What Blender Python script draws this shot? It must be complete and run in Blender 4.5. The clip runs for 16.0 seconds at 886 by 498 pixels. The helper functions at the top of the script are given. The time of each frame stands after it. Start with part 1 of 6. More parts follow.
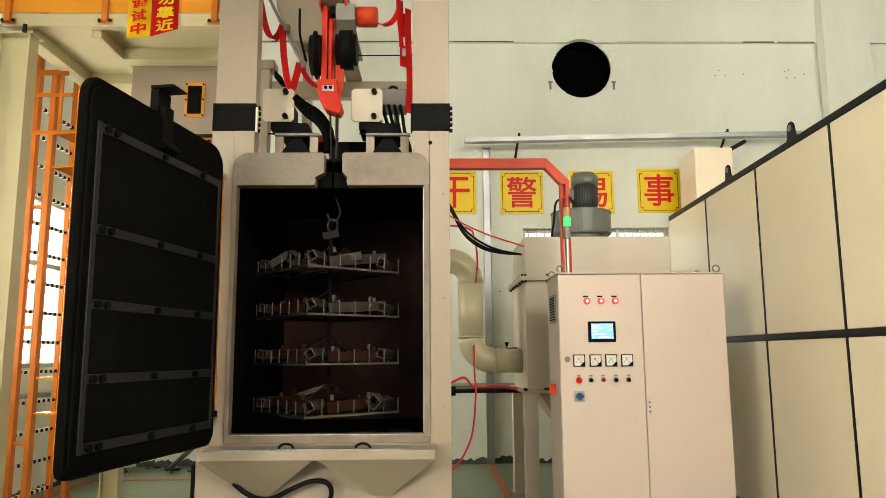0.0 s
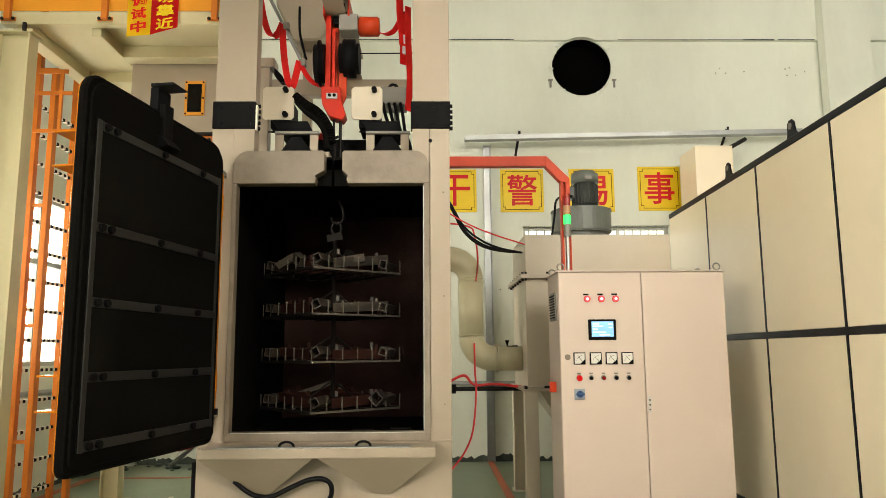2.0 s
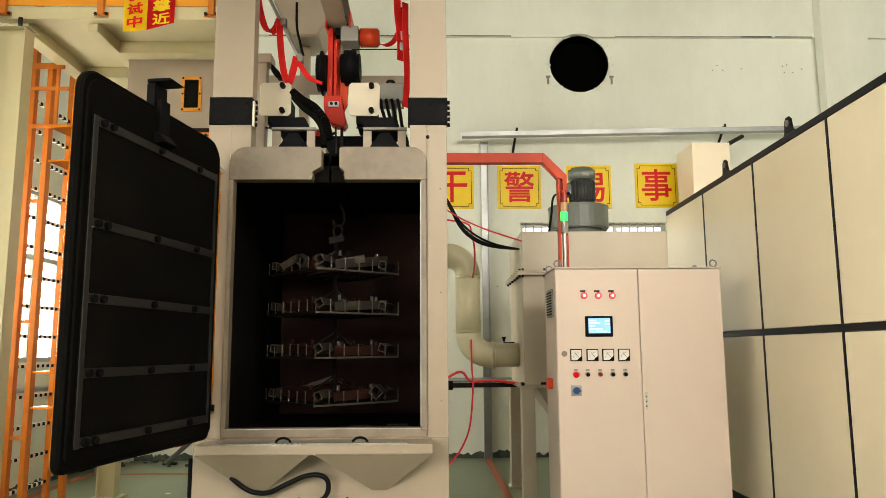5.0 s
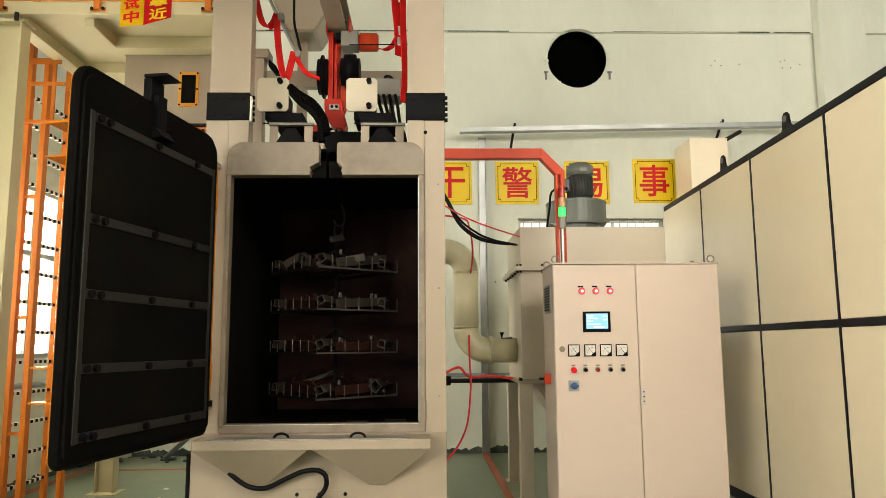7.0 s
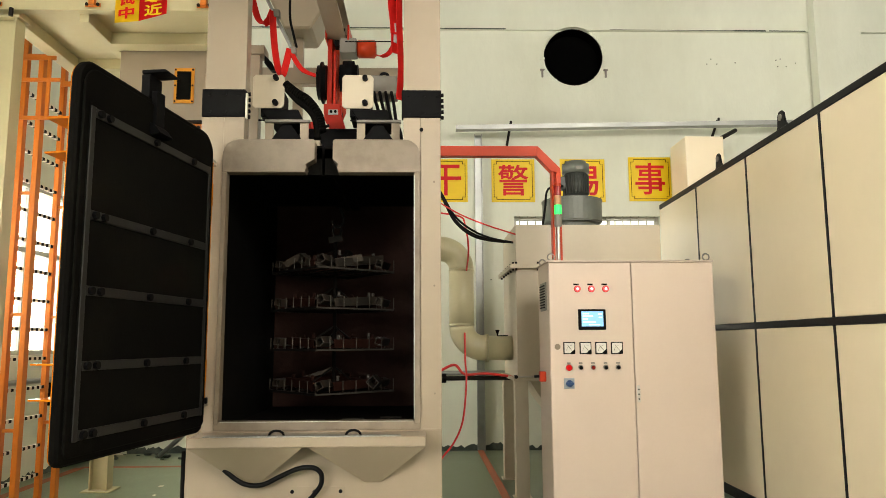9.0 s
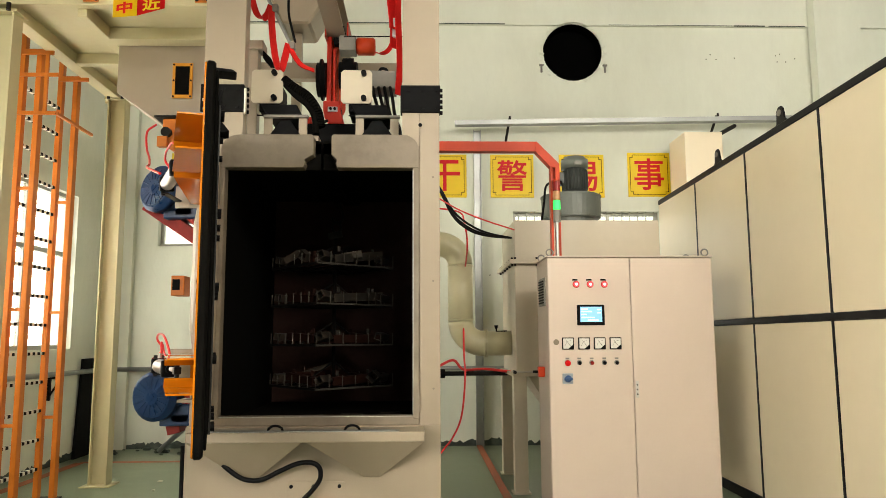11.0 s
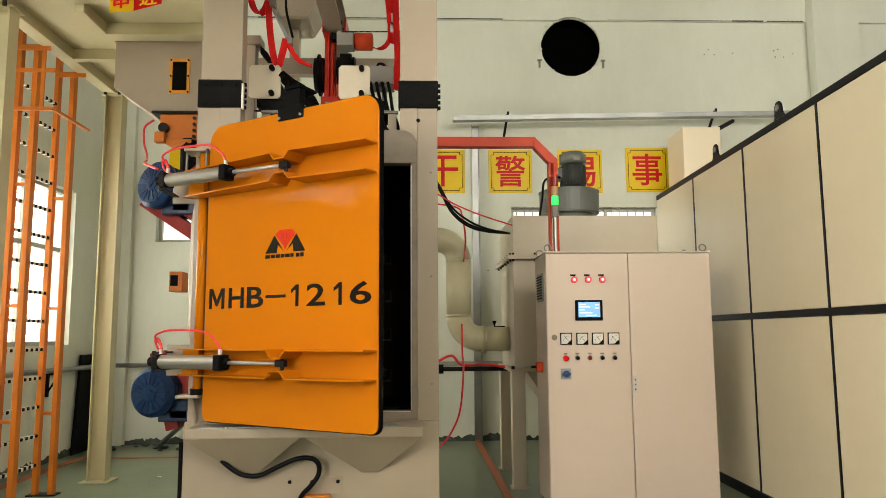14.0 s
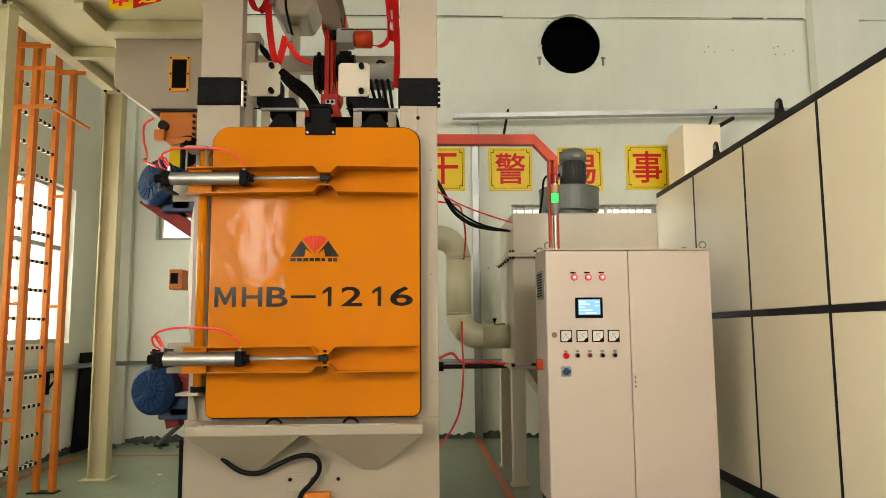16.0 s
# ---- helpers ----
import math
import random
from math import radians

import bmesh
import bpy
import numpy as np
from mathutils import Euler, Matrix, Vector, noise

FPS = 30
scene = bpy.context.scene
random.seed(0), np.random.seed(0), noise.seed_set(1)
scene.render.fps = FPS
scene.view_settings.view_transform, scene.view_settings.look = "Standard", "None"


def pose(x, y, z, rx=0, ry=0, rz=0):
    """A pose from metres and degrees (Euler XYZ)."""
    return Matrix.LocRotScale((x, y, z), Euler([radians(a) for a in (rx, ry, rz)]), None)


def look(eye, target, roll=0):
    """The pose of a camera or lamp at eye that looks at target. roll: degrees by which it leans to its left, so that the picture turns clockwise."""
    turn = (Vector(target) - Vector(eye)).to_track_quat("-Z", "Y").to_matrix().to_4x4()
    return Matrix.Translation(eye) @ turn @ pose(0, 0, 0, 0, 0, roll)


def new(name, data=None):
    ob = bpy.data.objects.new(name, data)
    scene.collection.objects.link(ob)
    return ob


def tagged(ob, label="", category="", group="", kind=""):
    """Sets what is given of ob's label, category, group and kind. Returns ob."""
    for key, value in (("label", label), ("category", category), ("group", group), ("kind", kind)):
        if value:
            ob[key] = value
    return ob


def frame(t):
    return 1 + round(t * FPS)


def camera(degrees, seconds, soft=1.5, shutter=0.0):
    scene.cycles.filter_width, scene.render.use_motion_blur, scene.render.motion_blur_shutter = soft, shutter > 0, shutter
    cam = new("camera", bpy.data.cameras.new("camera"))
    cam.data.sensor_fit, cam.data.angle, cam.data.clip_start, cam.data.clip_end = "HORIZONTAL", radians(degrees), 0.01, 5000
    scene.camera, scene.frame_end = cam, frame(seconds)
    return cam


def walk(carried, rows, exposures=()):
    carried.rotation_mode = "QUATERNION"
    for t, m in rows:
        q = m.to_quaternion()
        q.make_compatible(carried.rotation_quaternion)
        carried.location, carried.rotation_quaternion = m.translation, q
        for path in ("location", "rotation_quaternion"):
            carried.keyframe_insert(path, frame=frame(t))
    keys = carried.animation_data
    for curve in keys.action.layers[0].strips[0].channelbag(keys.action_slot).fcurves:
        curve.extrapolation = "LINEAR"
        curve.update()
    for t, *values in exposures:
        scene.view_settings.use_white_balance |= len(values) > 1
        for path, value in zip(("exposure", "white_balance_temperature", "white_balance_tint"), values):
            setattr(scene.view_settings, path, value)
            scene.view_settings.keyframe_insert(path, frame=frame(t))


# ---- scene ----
cam = camera(63.2, 16.0, soft=0.5)
PATH = [
    (0, (-0.3752, -0.1915, 1.3795), (-0.2660, 5.7438, 2.2513), -0.353),
    (0.5, (-0.3749, -0.1914, 1.3793), (-0.2648, 5.7444, 2.2477), -0.351),
    (1, (-0.3746, -0.1912, 1.3791), (-0.2660, 5.7453, 2.2432), -0.373),
    (1.5, (-0.3744, -0.1911, 1.3789), (-0.2679, 5.7461, 2.2381), -0.356),
    (2, (-0.3741, -0.1909, 1.3788), (-0.2679, 5.7467, 2.2354), -0.395),
    (2.5, (-0.3739, -0.1908, 1.3786), (-0.2652, 5.7468, 2.2346), -0.376),
    (3, (-0.3736, -0.1906, 1.3784), (-0.2582, 5.7468, 2.2345), -0.400),
    (3.5, (-0.3733, -0.1905, 1.3782), (-0.2532, 5.7477, 2.2287), -0.434),
    (4, (-0.3731, -0.1904, 1.3781), (-0.2480, 5.7487, 2.2215), -0.364),
    (6.5, (-0.3718, -0.1897, 1.3772), (-0.2361, 5.7551, 2.1779), -0.350),
    (7, (-0.3715, -0.1895, 1.3770), (-0.2260, 5.7561, 2.1700), -0.374),
    (7.5, (-0.3712, -0.1894, 1.3768), (-0.2200, 5.7561, 2.1699), -0.325),
    (8, (-0.3710, -0.1892, 1.3766), (-0.2110, 5.7570, 2.1622), -0.377),
    (8.5, (-0.3707, -0.1891, 1.3765), (-0.2013, 5.7573, 2.1583), -0.366),
    (9, (-0.3704, -0.1890, 1.3763), (-0.1910, 5.7583, 2.1496), -0.291),
    (11.5, (-0.3691, -0.1883, 1.3754), (-0.1782, 5.7639, 2.1074), -0.306),
    (12, (-0.3689, -0.1881, 1.3752), (-0.1779, 5.7645, 2.1031), -0.394),
    (12.5, (-0.3686, -0.1880, 1.3750), (-0.1708, 5.7661, 2.0892), -0.400),
    (13, (-0.3683, -0.1878, 1.3749), (-0.1684, 5.7677, 2.0757), -0.368),
    (13.5, (-0.3681, -0.1877, 1.3747), (-0.1692, 5.7685, 2.0701), -0.370),
    (14, (-0.3678, -0.1876, 1.3745), (-0.1661, 5.7680, 2.0750), -0.366),
    (14.5, (-0.3676, -0.1874, 1.3743), (-0.1619, 5.7670, 2.0828), -0.395),
    (15, (-0.3673, -0.1873, 1.3741), (-0.1651, 5.7681, 2.0758), -0.410),
    (15.5, (-0.3670, -0.1871, 1.3740), (-0.1671, 5.7695, 2.0654), -0.462),
    (16, (-0.3668, -0.1870, 1.3738), (-0.1666, 5.7708, 2.0552), -0.415),
]
walk(cam, [(t, look(eye, target, roll)) for t, eye, target, roll in PATH], exposures=[(0.0, -0.08), (11.8, -0.08), (12.7, -0.38), (16.0, -0.38)])

# ---- light ----
world = bpy.data.worlds.new("world")
scene.world = world
world.use_nodes = True
wn = world.node_tree
sky = wn.nodes.new("ShaderNodeTexSky")
sky.sky_type = "NISHITA"
sky.sun_disc = False
sky.sun_elevation = radians(50)
sky.sun_rotation = radians(200)
wn.links.new(sky.outputs[0], wn.nodes["Background"].inputs[0])
wn.nodes["Background"].inputs[1].default_value = 0.1

DAY = (1.0, 0.925, 0.81)


def window_light(name, x, y, z, w, h, rx, rz, power):
    """Daylight that enters through one opening."""
    d = bpy.data.lights.new(name, "AREA")
    d.shape, d.size, d.size_y, d.energy, d.color = "RECTANGLE", w, h, power, DAY
    ob = new(name, d)
    ob.matrix_world = pose(x, y, z, rx, 0, rz)
    return ob


window_light("window_light", -4.76, 6.17, 2.165, 4.3, 1.75, 90, -90, 170)
window_light("window_light", -4.76, 2.93, 2.95, 1.5, 0.38, 90, -90, 6)
window_light("window_light", -4.76, -3.9, 2.7, 4.7, 2.7, 90, -90, 900)
# Lamp of an unseen high rear window, added to light the fronts from above.
window_light("window_light", 4.4, -6.85, 6.45, 8.0, 2.2, 72, 0, 1020)
window_light("window_light", -3.9, -6.88, 3.4, 0.75, 1.8, 90, 0, 130)


# ---- materials ----
def srgb(r, g, b):
    return tuple(((c / 255 + 0.055) / 1.055) ** 2.4 if c > 10 else c / 255 / 12.92 for c in (r, g, b))


def material(name, colour, rough=0.5, metal=0.0, vary=0.12, grain=30.0, stain=2.0, stain_colour=None, stain_amount=0.25,
             bump=0.02, bump_scale=60.0, coat=0.0, spec=0.5, stretch=(1, 1, 1), island=False, rough_vary=0.12):
    """A painted, metal or mineral surface: fine grain, broad stains and a little relief."""
    m = bpy.data.materials.new(name)
    m.use_nodes = True
    nt = m.node_tree
    bsdf = nt.nodes["Principled BSDF"]
    tc = nt.nodes.new("ShaderNodeTexCoord")
    mp = nt.nodes.new("ShaderNodeMapping")
    mp.inputs["Scale"].default_value = stretch
    geo = nt.nodes.new("ShaderNodeNewGeometry")
    nt.links.new(geo.outputs["Position"] if island else tc.outputs["Object"], mp.inputs["Vector"])
    fine = nt.nodes.new("ShaderNodeTexNoise")
    fine.inputs["Scale"].default_value = grain
    fine.inputs["Detail"].default_value = 6
    broad = nt.nodes.new("ShaderNodeTexNoise")
    broad.inputs["Scale"].default_value = stain
    broad.inputs["Detail"].default_value = 8
    broad.inputs["Roughness"].default_value = 0.62
    for n in (fine, broad):
        nt.links.new(mp.outputs[0], n.inputs["Vector"])
    ramp = nt.nodes.new("ShaderNodeMapRange")
    ramp.inputs["From Min"].default_value, ramp.inputs["From Max"].default_value = 0.45, 0.75
    ramp.inputs["To Min"].default_value, ramp.inputs["To Max"].default_value = 0.0, stain_amount
    nt.links.new(broad.outputs["Fac"], ramp.inputs["Value"])
    hsv = nt.nodes.new("ShaderNodeHueSaturation")
    hsv.inputs["Color"].default_value = (*colour, 1)
    val = nt.nodes.new("ShaderNodeMapRange")
    val.inputs["To Min"].default_value, val.inputs["To Max"].default_value = 1 - vary, 1 + vary
    nt.links.new(fine.outputs["Fac"], val.inputs["Value"])
    nt.links.new(val.outputs[0], hsv.inputs["Value"])
    mix = nt.nodes.new("ShaderNodeMix")
    mix.data_type = "RGBA"
    nt.links.new(ramp.outputs[0], mix.inputs["Factor"])
    nt.links.new(hsv.outputs[0], mix.inputs[6])
    dirty = stain_colour or tuple(c * 0.55 for c in colour)
    mix.inputs[7].default_value = (*dirty, 1)
    nt.links.new(mix.outputs[2], bsdf.inputs["Base Color"])
    rr = nt.nodes.new("ShaderNodeMapRange")
    rr.inputs["To Min"].default_value, rr.inputs["To Max"].default_value = max(0.02, rough - rough_vary), min(1, rough + rough_vary)
    nt.links.new(broad.outputs["Fac"], rr.inputs["Value"])
    nt.links.new(rr.outputs[0], bsdf.inputs["Roughness"])
    bsdf.inputs["Metallic"].default_value = metal
    bsdf.inputs["Specular IOR Level"].default_value = spec
    bsdf.inputs["Coat Weight"].default_value = coat
    bsdf.inputs["Coat Roughness"].default_value = 0.06
    if bump:
        bn = nt.nodes.new("ShaderNodeTexNoise")
        bn.inputs["Scale"].default_value = bump_scale
        bn.inputs["Detail"].default_value = 4
        nt.links.new(mp.outputs[0], bn.inputs["Vector"])
        bp = nt.nodes.new("ShaderNodeBump")
        bp.inputs["Strength"].default_value = 0.5
        bp.inputs["Distance"].default_value = bump
        nt.links.new(bn.outputs["Fac"], bp.inputs["Height"])
        nt.links.new(bp.outputs[0], bsdf.inputs["Normal"])
    return m


def glow(name, colour, strength):
    m = bpy.data.materials.new(name)
    m.use_nodes = True
    b = m.node_tree.nodes["Principled BSDF"]
    b.inputs["Base Color"].default_value = (*colour, 1)
    b.inputs["Emission Color"].default_value = (*colour, 1)
    b.inputs["Emission Strength"].default_value = strength
    return m


def glass(name):
    m = bpy.data.materials.new(name)
    m.use_nodes = True
    b = m.node_tree.nodes["Principled BSDF"]
    b.inputs["Base Color"].default_value = (0.95, 0.97, 0.95, 1)
    b.inputs["Roughness"].default_value = 0.02
    b.inputs["Transmission Weight"].default_value = 1.0
    b.inputs["IOR"].default_value = 1.1
    return m


M = {
    "plaster": material("wall_plaster", (0.70, 0.725, 0.63), 0.85, vary=0.04, grain=14, stain=0.9, stain_amount=0.38, stain_colour=(0.50, 0.50, 0.40), bump=0.004, bump_scale=40, stretch=(1, 1, 0.4)),
    # Walls out of view, coloured dark to cut fill light and deepen blacks.
    "farwall": material("dark_unseen_wall", (0.20, 0.20, 0.17), 0.85, vary=0.08, grain=8, stain=0.7, stain_amount=0.5, bump=0.004),
    # Brown lining, raised well above the side liners to hold light falling inside.
    "backliner": material("worn_lit_back_lining", (0.052, 0.026, 0.021), 0.7, vary=0.25, grain=9, stain=2.2, stain_amount=0.8, stain_colour=(0.006, 0.004, 0.003), bump=0.003, spec=0.08),
    "skirting": material("skirting_paint", (0.035, 0.05, 0.04), 0.7, stain=6, stain_amount=0.5, stain_colour=(0.2, 0.22, 0.18), bump=0.004),
    "floor": material("floor_epoxy", (0.135, 0.17, 0.105), 0.38, vary=0.1, grain=9, stain=1.4, stain_amount=0.6, stain_colour=(0.20, 0.225, 0.155), bump=0.002, bump_scale=120),
    "line": material("floor_line_paint", (0.36, 0.085, 0.03), 0.6, stain=7, stain_amount=0.6, stain_colour=(0.2, 0.16, 0.11), bump=0.001),
    # Ceiling out of view, toned down as well so less light bounces.
    "ceiling": material("ceiling_sheet", (0.3, 0.3, 0.27), 0.8, bump=0),
    "cream": material("cream_paint", (0.308, 0.250, 0.184), 0.36, vary=0.03, grain=18, stain=1.7, stain_amount=0.16, stain_colour=(0.40, 0.31, 0.22), bump=0.0012, bump_scale=130),
    "cabinet": material("cabinet_powder_coat", (0.545, 0.448, 0.375), 0.42, vary=0.02, grain=40, stain=1.1, stain_amount=0.08, bump=0.0008, bump_scale=350),
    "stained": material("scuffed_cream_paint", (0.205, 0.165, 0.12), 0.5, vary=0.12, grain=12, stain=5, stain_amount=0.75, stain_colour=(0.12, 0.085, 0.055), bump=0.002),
    "panel": material("panel_sheet", (0.79, 0.685, 0.50), 0.30, vary=0.02, grain=9, stain=0.8, stain_amount=0.10, bump=0.003, bump_scale=3, rough_vary=0.08),
    "bandblack": material("black_trim", (0.005, 0.005, 0.007), 0.35, vary=0.2, stain_colour=(0.05, 0.05, 0.06), bump=0.001, spec=0.12),
    "orange": material("orange_gloss_paint", (0.485, 0.148, 0.004), 0.06, vary=0.03, grain=7, stain=1.8, stain_amount=0.14, stain_colour=(0.46, 0.12, 0.01), bump=0.008, bump_scale=4.0, coat=0.0, rough_vary=0.03, spec=0.14),
    "yellow": material("yellow_paint", (0.66, 0.27, 0.02), 0.35, vary=0.05, stain_amount=0.3, bump=0.001, spec=0.25),
    "ladder": material("ladder_paint", (0.52, 0.15, 0.014), 0.4, vary=0.06, stain=5, stain_amount=0.3, bump=0.001, spec=0.25),
    "red": material("red_paint", (0.50, 0.022, 0.008), 0.38, vary=0.08, stain=6, stain_amount=0.4, stain_colour=(0.2, 0.03, 0.015), bump=0.001, spec=0.2),
    "oxide": material("dull_red_paint", (0.26, 0.012, 0.006), 0.45, vary=0.1, stain=6, stain_amount=0.5, stain_colour=(0.08, 0.015, 0.01), bump=0.001, spec=0.2),
    "trunk": material("orange_red_trunking", (0.47, 0.043, 0.010), 0.4, vary=0.05, stain=4, stain_amount=0.3, bump=0.001, spec=0.2),
    "strap": material("red_strap", (0.58, 0.012, 0.010), 0.45, vary=0.12, stain=14, stain_amount=0.5, bump=0.002, spec=0.15),
    "hose": material("red_hose", (0.75, 0.03, 0.03), 0.3, bump=0),
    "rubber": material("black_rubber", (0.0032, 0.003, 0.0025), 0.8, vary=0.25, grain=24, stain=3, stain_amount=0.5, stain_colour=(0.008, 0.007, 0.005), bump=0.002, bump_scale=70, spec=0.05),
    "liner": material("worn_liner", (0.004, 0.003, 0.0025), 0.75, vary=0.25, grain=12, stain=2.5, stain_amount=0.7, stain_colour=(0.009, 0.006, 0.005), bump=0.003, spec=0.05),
    "strip": material("dark_steel_strip", (0.022, 0.021, 0.02), 0.42, metal=0.2, vary=0.2, bump=0.001, spec=0.25),
    "black": material("black_paint", (0.004, 0.004, 0.0045), 0.55, vary=0.2, stain=8, stain_colour=(0.012, 0.011, 0.01), bump=0.001, spec=0.06),
    "barrel": material("drawn_cylinder_tube", (0.46, 0.44, 0.42), 0.34, metal=0.9, vary=0.12, grain=20, stain=5, bump=0.0005, stretch=(0.2, 1, 1)),
    "filterpaint": material("pale_filter_paint", (0.52, 0.455, 0.345), 0.4, vary=0.03, grain=18, stain=1.7, stain_amount=0.16, bump=0.0012, bump_scale=130),
    "steel": material("brushed_steel", (0.50, 0.48, 0.45), 0.36, metal=0.7, vary=0.1, grain=20, stain=5, bump=0.0005),
    "galv": material("galvanised_steel", (0.36, 0.37, 0.36), 0.42, metal=0.9, vary=0.15, grain=7, stain=4, stain_amount=0.5, stain_colour=(0.3, 0.31, 0.3), bump=0.001),
    "castiron": material("worn_iron", (0.012, 0.0105, 0.009), 0.5, metal=0.6, vary=0.25, stain=9, stain_amount=0.6, stain_colour=(0.03, 0.02, 0.014), bump=0.002, spec=0.3),
    "rust": material("rusty_tube", (0.022, 0.0065, 0.0038), 0.75, vary=0.3, grain=26, stain=9, stain_amount=0.6, stain_colour=(0.02, 0.008, 0.006), bump=0.002, spec=0.1),
    # Lighter copy of the rack steel, for pins and front edges that catch light.
    "pin": material("lit_rack_steel", (0.11, 0.098, 0.08), 0.4, metal=0.6, vary=0.25, grain=22, stain=7, stain_amount=0.6, stain_colour=(0.03, 0.025, 0.02), bump=0.001),
    "blasted": material("bare_tube", (0.032, 0.027, 0.021), 0.5, metal=0.4, vary=0.2, grain=22, stain=7, stain_amount=0.6, stain_colour=(0.12, 0.08, 0.05), bump=0.001),
    "blue": material("blue_motor_paint", (0.006, 0.026, 0.082), 0.3, vary=0.12, stain=5, stain_amount=0.35, bump=0.002, spec=0.3),
    "grey": material("grey_green_paint", (0.15, 0.165, 0.145), 0.4, vary=0.06, stain=4, stain_amount=0.25, bump=0.001),
    "motorgrey": material("motor_grey_paint", (0.05, 0.056, 0.052), 0.42, vary=0.08, stain=6, stain_amount=0.3, bump=0.001),
    "boxgrey": material("grey_box_paint", (0.20, 0.185, 0.16), 0.45, vary=0.06, bump=0.001),
    "duct": material("pale_duct_paint", (0.56, 0.52, 0.335), 0.33, vary=0.04, stain=3, stain_amount=0.2, bump=0.004, bump_scale=9),
    "pillar": material("pale_steel_paint", (0.50, 0.45, 0.27), 0.4, vary=0.03, stain=2, stain_amount=0.2, bump=0.001),
    "signyellow": material("sign_yellow", (0.78, 0.54, 0.012), 0.35, vary=0.03, bump=0, spec=0.15),
    "signred": material("sign_red", (0.58, 0.006, 0.008), 0.4, vary=0.03, bump=0, spec=0.15),
    "letter": material("black_lettering", (0.012, 0.009, 0.007), 0.12, vary=0.05, bump=0.002, bump_scale=4, coat=0.0, spec=0.28),
    "logored": material("logo_red", (0.55, 0.035, 0.015), 0.2, vary=0.05, bump=0, coat=0.0, spec=0.15),
    "frame": material("window_aluminium", (0.38, 0.38, 0.33), 0.4, metal=0.4, bump=0),
    "white": material("white_paint", (0.72, 0.68, 0.58), 0.45, vary=0.04, stain=7, stain_amount=0.15, bump=0),
    "dial": material("dial_face", (0.62, 0.60, 0.55), 0.4, vary=0.03, bump=0),
    "cable": material("black_cable", (0.004, 0.004, 0.0045), 0.42, vary=0.1, bump=0, spec=0.12),
    # Near-black colour that stands in for the shade inside wall holes.
    "hole": material("painted_hole_shade", (0.002, 0.002, 0.002), 0.9, vary=0.2, bump=0, spec=0.0),
    "bluebtn": material("blue_switch", (0.02, 0.06, 0.16), 0.35, bump=0),
    "greybtn": material("switch_plate", (0.30, 0.33, 0.36), 0.35, bump=0),
    "sky": glow("daylight", (1.0, 0.97, 0.88), 1.3),
    "glass": glass("window_glass"),
    "redlamp": glow("lit_red_lamp", (0.95, 0.05, 0.06), 1.1),
    "redcore": glow("lit_lamp_core", (1.0, 0.5, 0.5), 1.6),
    "greenlamp": glow("lit_green_lamp", (0.03, 0.85, 0.14), 0.95),
    "screen": glow("lit_screen", (0.22, 0.48, 0.80), 0.5),
    "screenbar": glow("lit_screen_field", (0.65, 0.85, 1.0), 0.55),
    "reddark": material("unlit_red_lens", (0.28, 0.015, 0.012), 0.2, bump=0),
    "amber": material("unlit_amber_lens", (0.45, 0.22, 0.10), 0.25, bump=0),
}

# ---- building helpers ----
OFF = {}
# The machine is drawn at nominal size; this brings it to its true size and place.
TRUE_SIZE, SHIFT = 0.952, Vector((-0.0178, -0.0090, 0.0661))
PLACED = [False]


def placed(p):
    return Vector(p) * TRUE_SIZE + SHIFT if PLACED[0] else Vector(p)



def thing(name, at, label, category, group="", kind=""):
    """An Empty at the base of a thing, which parents its parts."""
    ob = new(name)
    ob.empty_display_size = 0.1
    ob.location = placed(at)
    OFF[ob.name] = placed(at)
    return tagged(ob, label, category, group, kind)


def part(name, bm, mat, parent, label="", smooth=False):
    """Links a bmesh, written in world places, as one mesh under a thing or a part."""
    me = bpy.data.meshes.new(name)
    off = OFF.get(parent.name, Vector())
    for v in bm.verts:
        v.co = placed(v.co)
    bmesh.ops.translate(bm, verts=bm.verts, vec=-off)
    bmesh.ops.recalc_face_normals(bm, faces=bm.faces)
    for f in bm.faces:
        f.smooth = smooth and len(f.verts) <= 4
    bm.to_mesh(me)
    bm.free()
    me.materials.append(M[mat])
    ob = new(name, me)
    ob.parent = parent
    OFF[ob.name] = off
    return tagged(ob, label)


def solo(name, bm, mat, label="", category="", kind="", group="", smooth=False):
    """A thing or a piece of the setting that is one mesh."""
    me = bpy.data.meshes.new(name)
    for v in bm.verts:
        v.co = placed(v.co)
    bmesh.ops.recalc_face_normals(bm, faces=bm.faces)
    for f in bm.faces:
        f.smooth = smooth and len(f.verts) <= 4
    bm.to_mesh(me)
    bm.free()
    me.materials.append(M[mat])
    ob = new(name, me)
    OFF[ob.name] = Vector()
    return tagged(ob, label, category, group, kind)


def box(x0, x1, y0, y1, z0, z1, bevel=0.0, bm=None, segs=2):
    """A box between two corners, its edges rounded by bevel."""
    b = bmesh.new()
    r = bmesh.ops.create_cube(b, size=1)
    for v in r["verts"]:
        v.co = Vector(((x0 + x1) / 2 + v.co.x * abs(x1 - x0), (y0 + y1) / 2 + v.co.y * abs(y1 - y0), (z0 + z1) / 2 + v.co.z * abs(z1 - z0)))
    if bevel:
        bmesh.ops.bevel(b, geom=list(b.edges), offset=bevel, segments=segs, affect="EDGES", profile=0.5)
    return join(bm, b)


def join(bm, b):
    if bm is None:
        return b
    me = bpy.data.meshes.new("joined")
    b.to_mesh(me)
    b.free()
    bm.from_mesh(me)
    bpy.data.meshes.remove(me)
    return bm


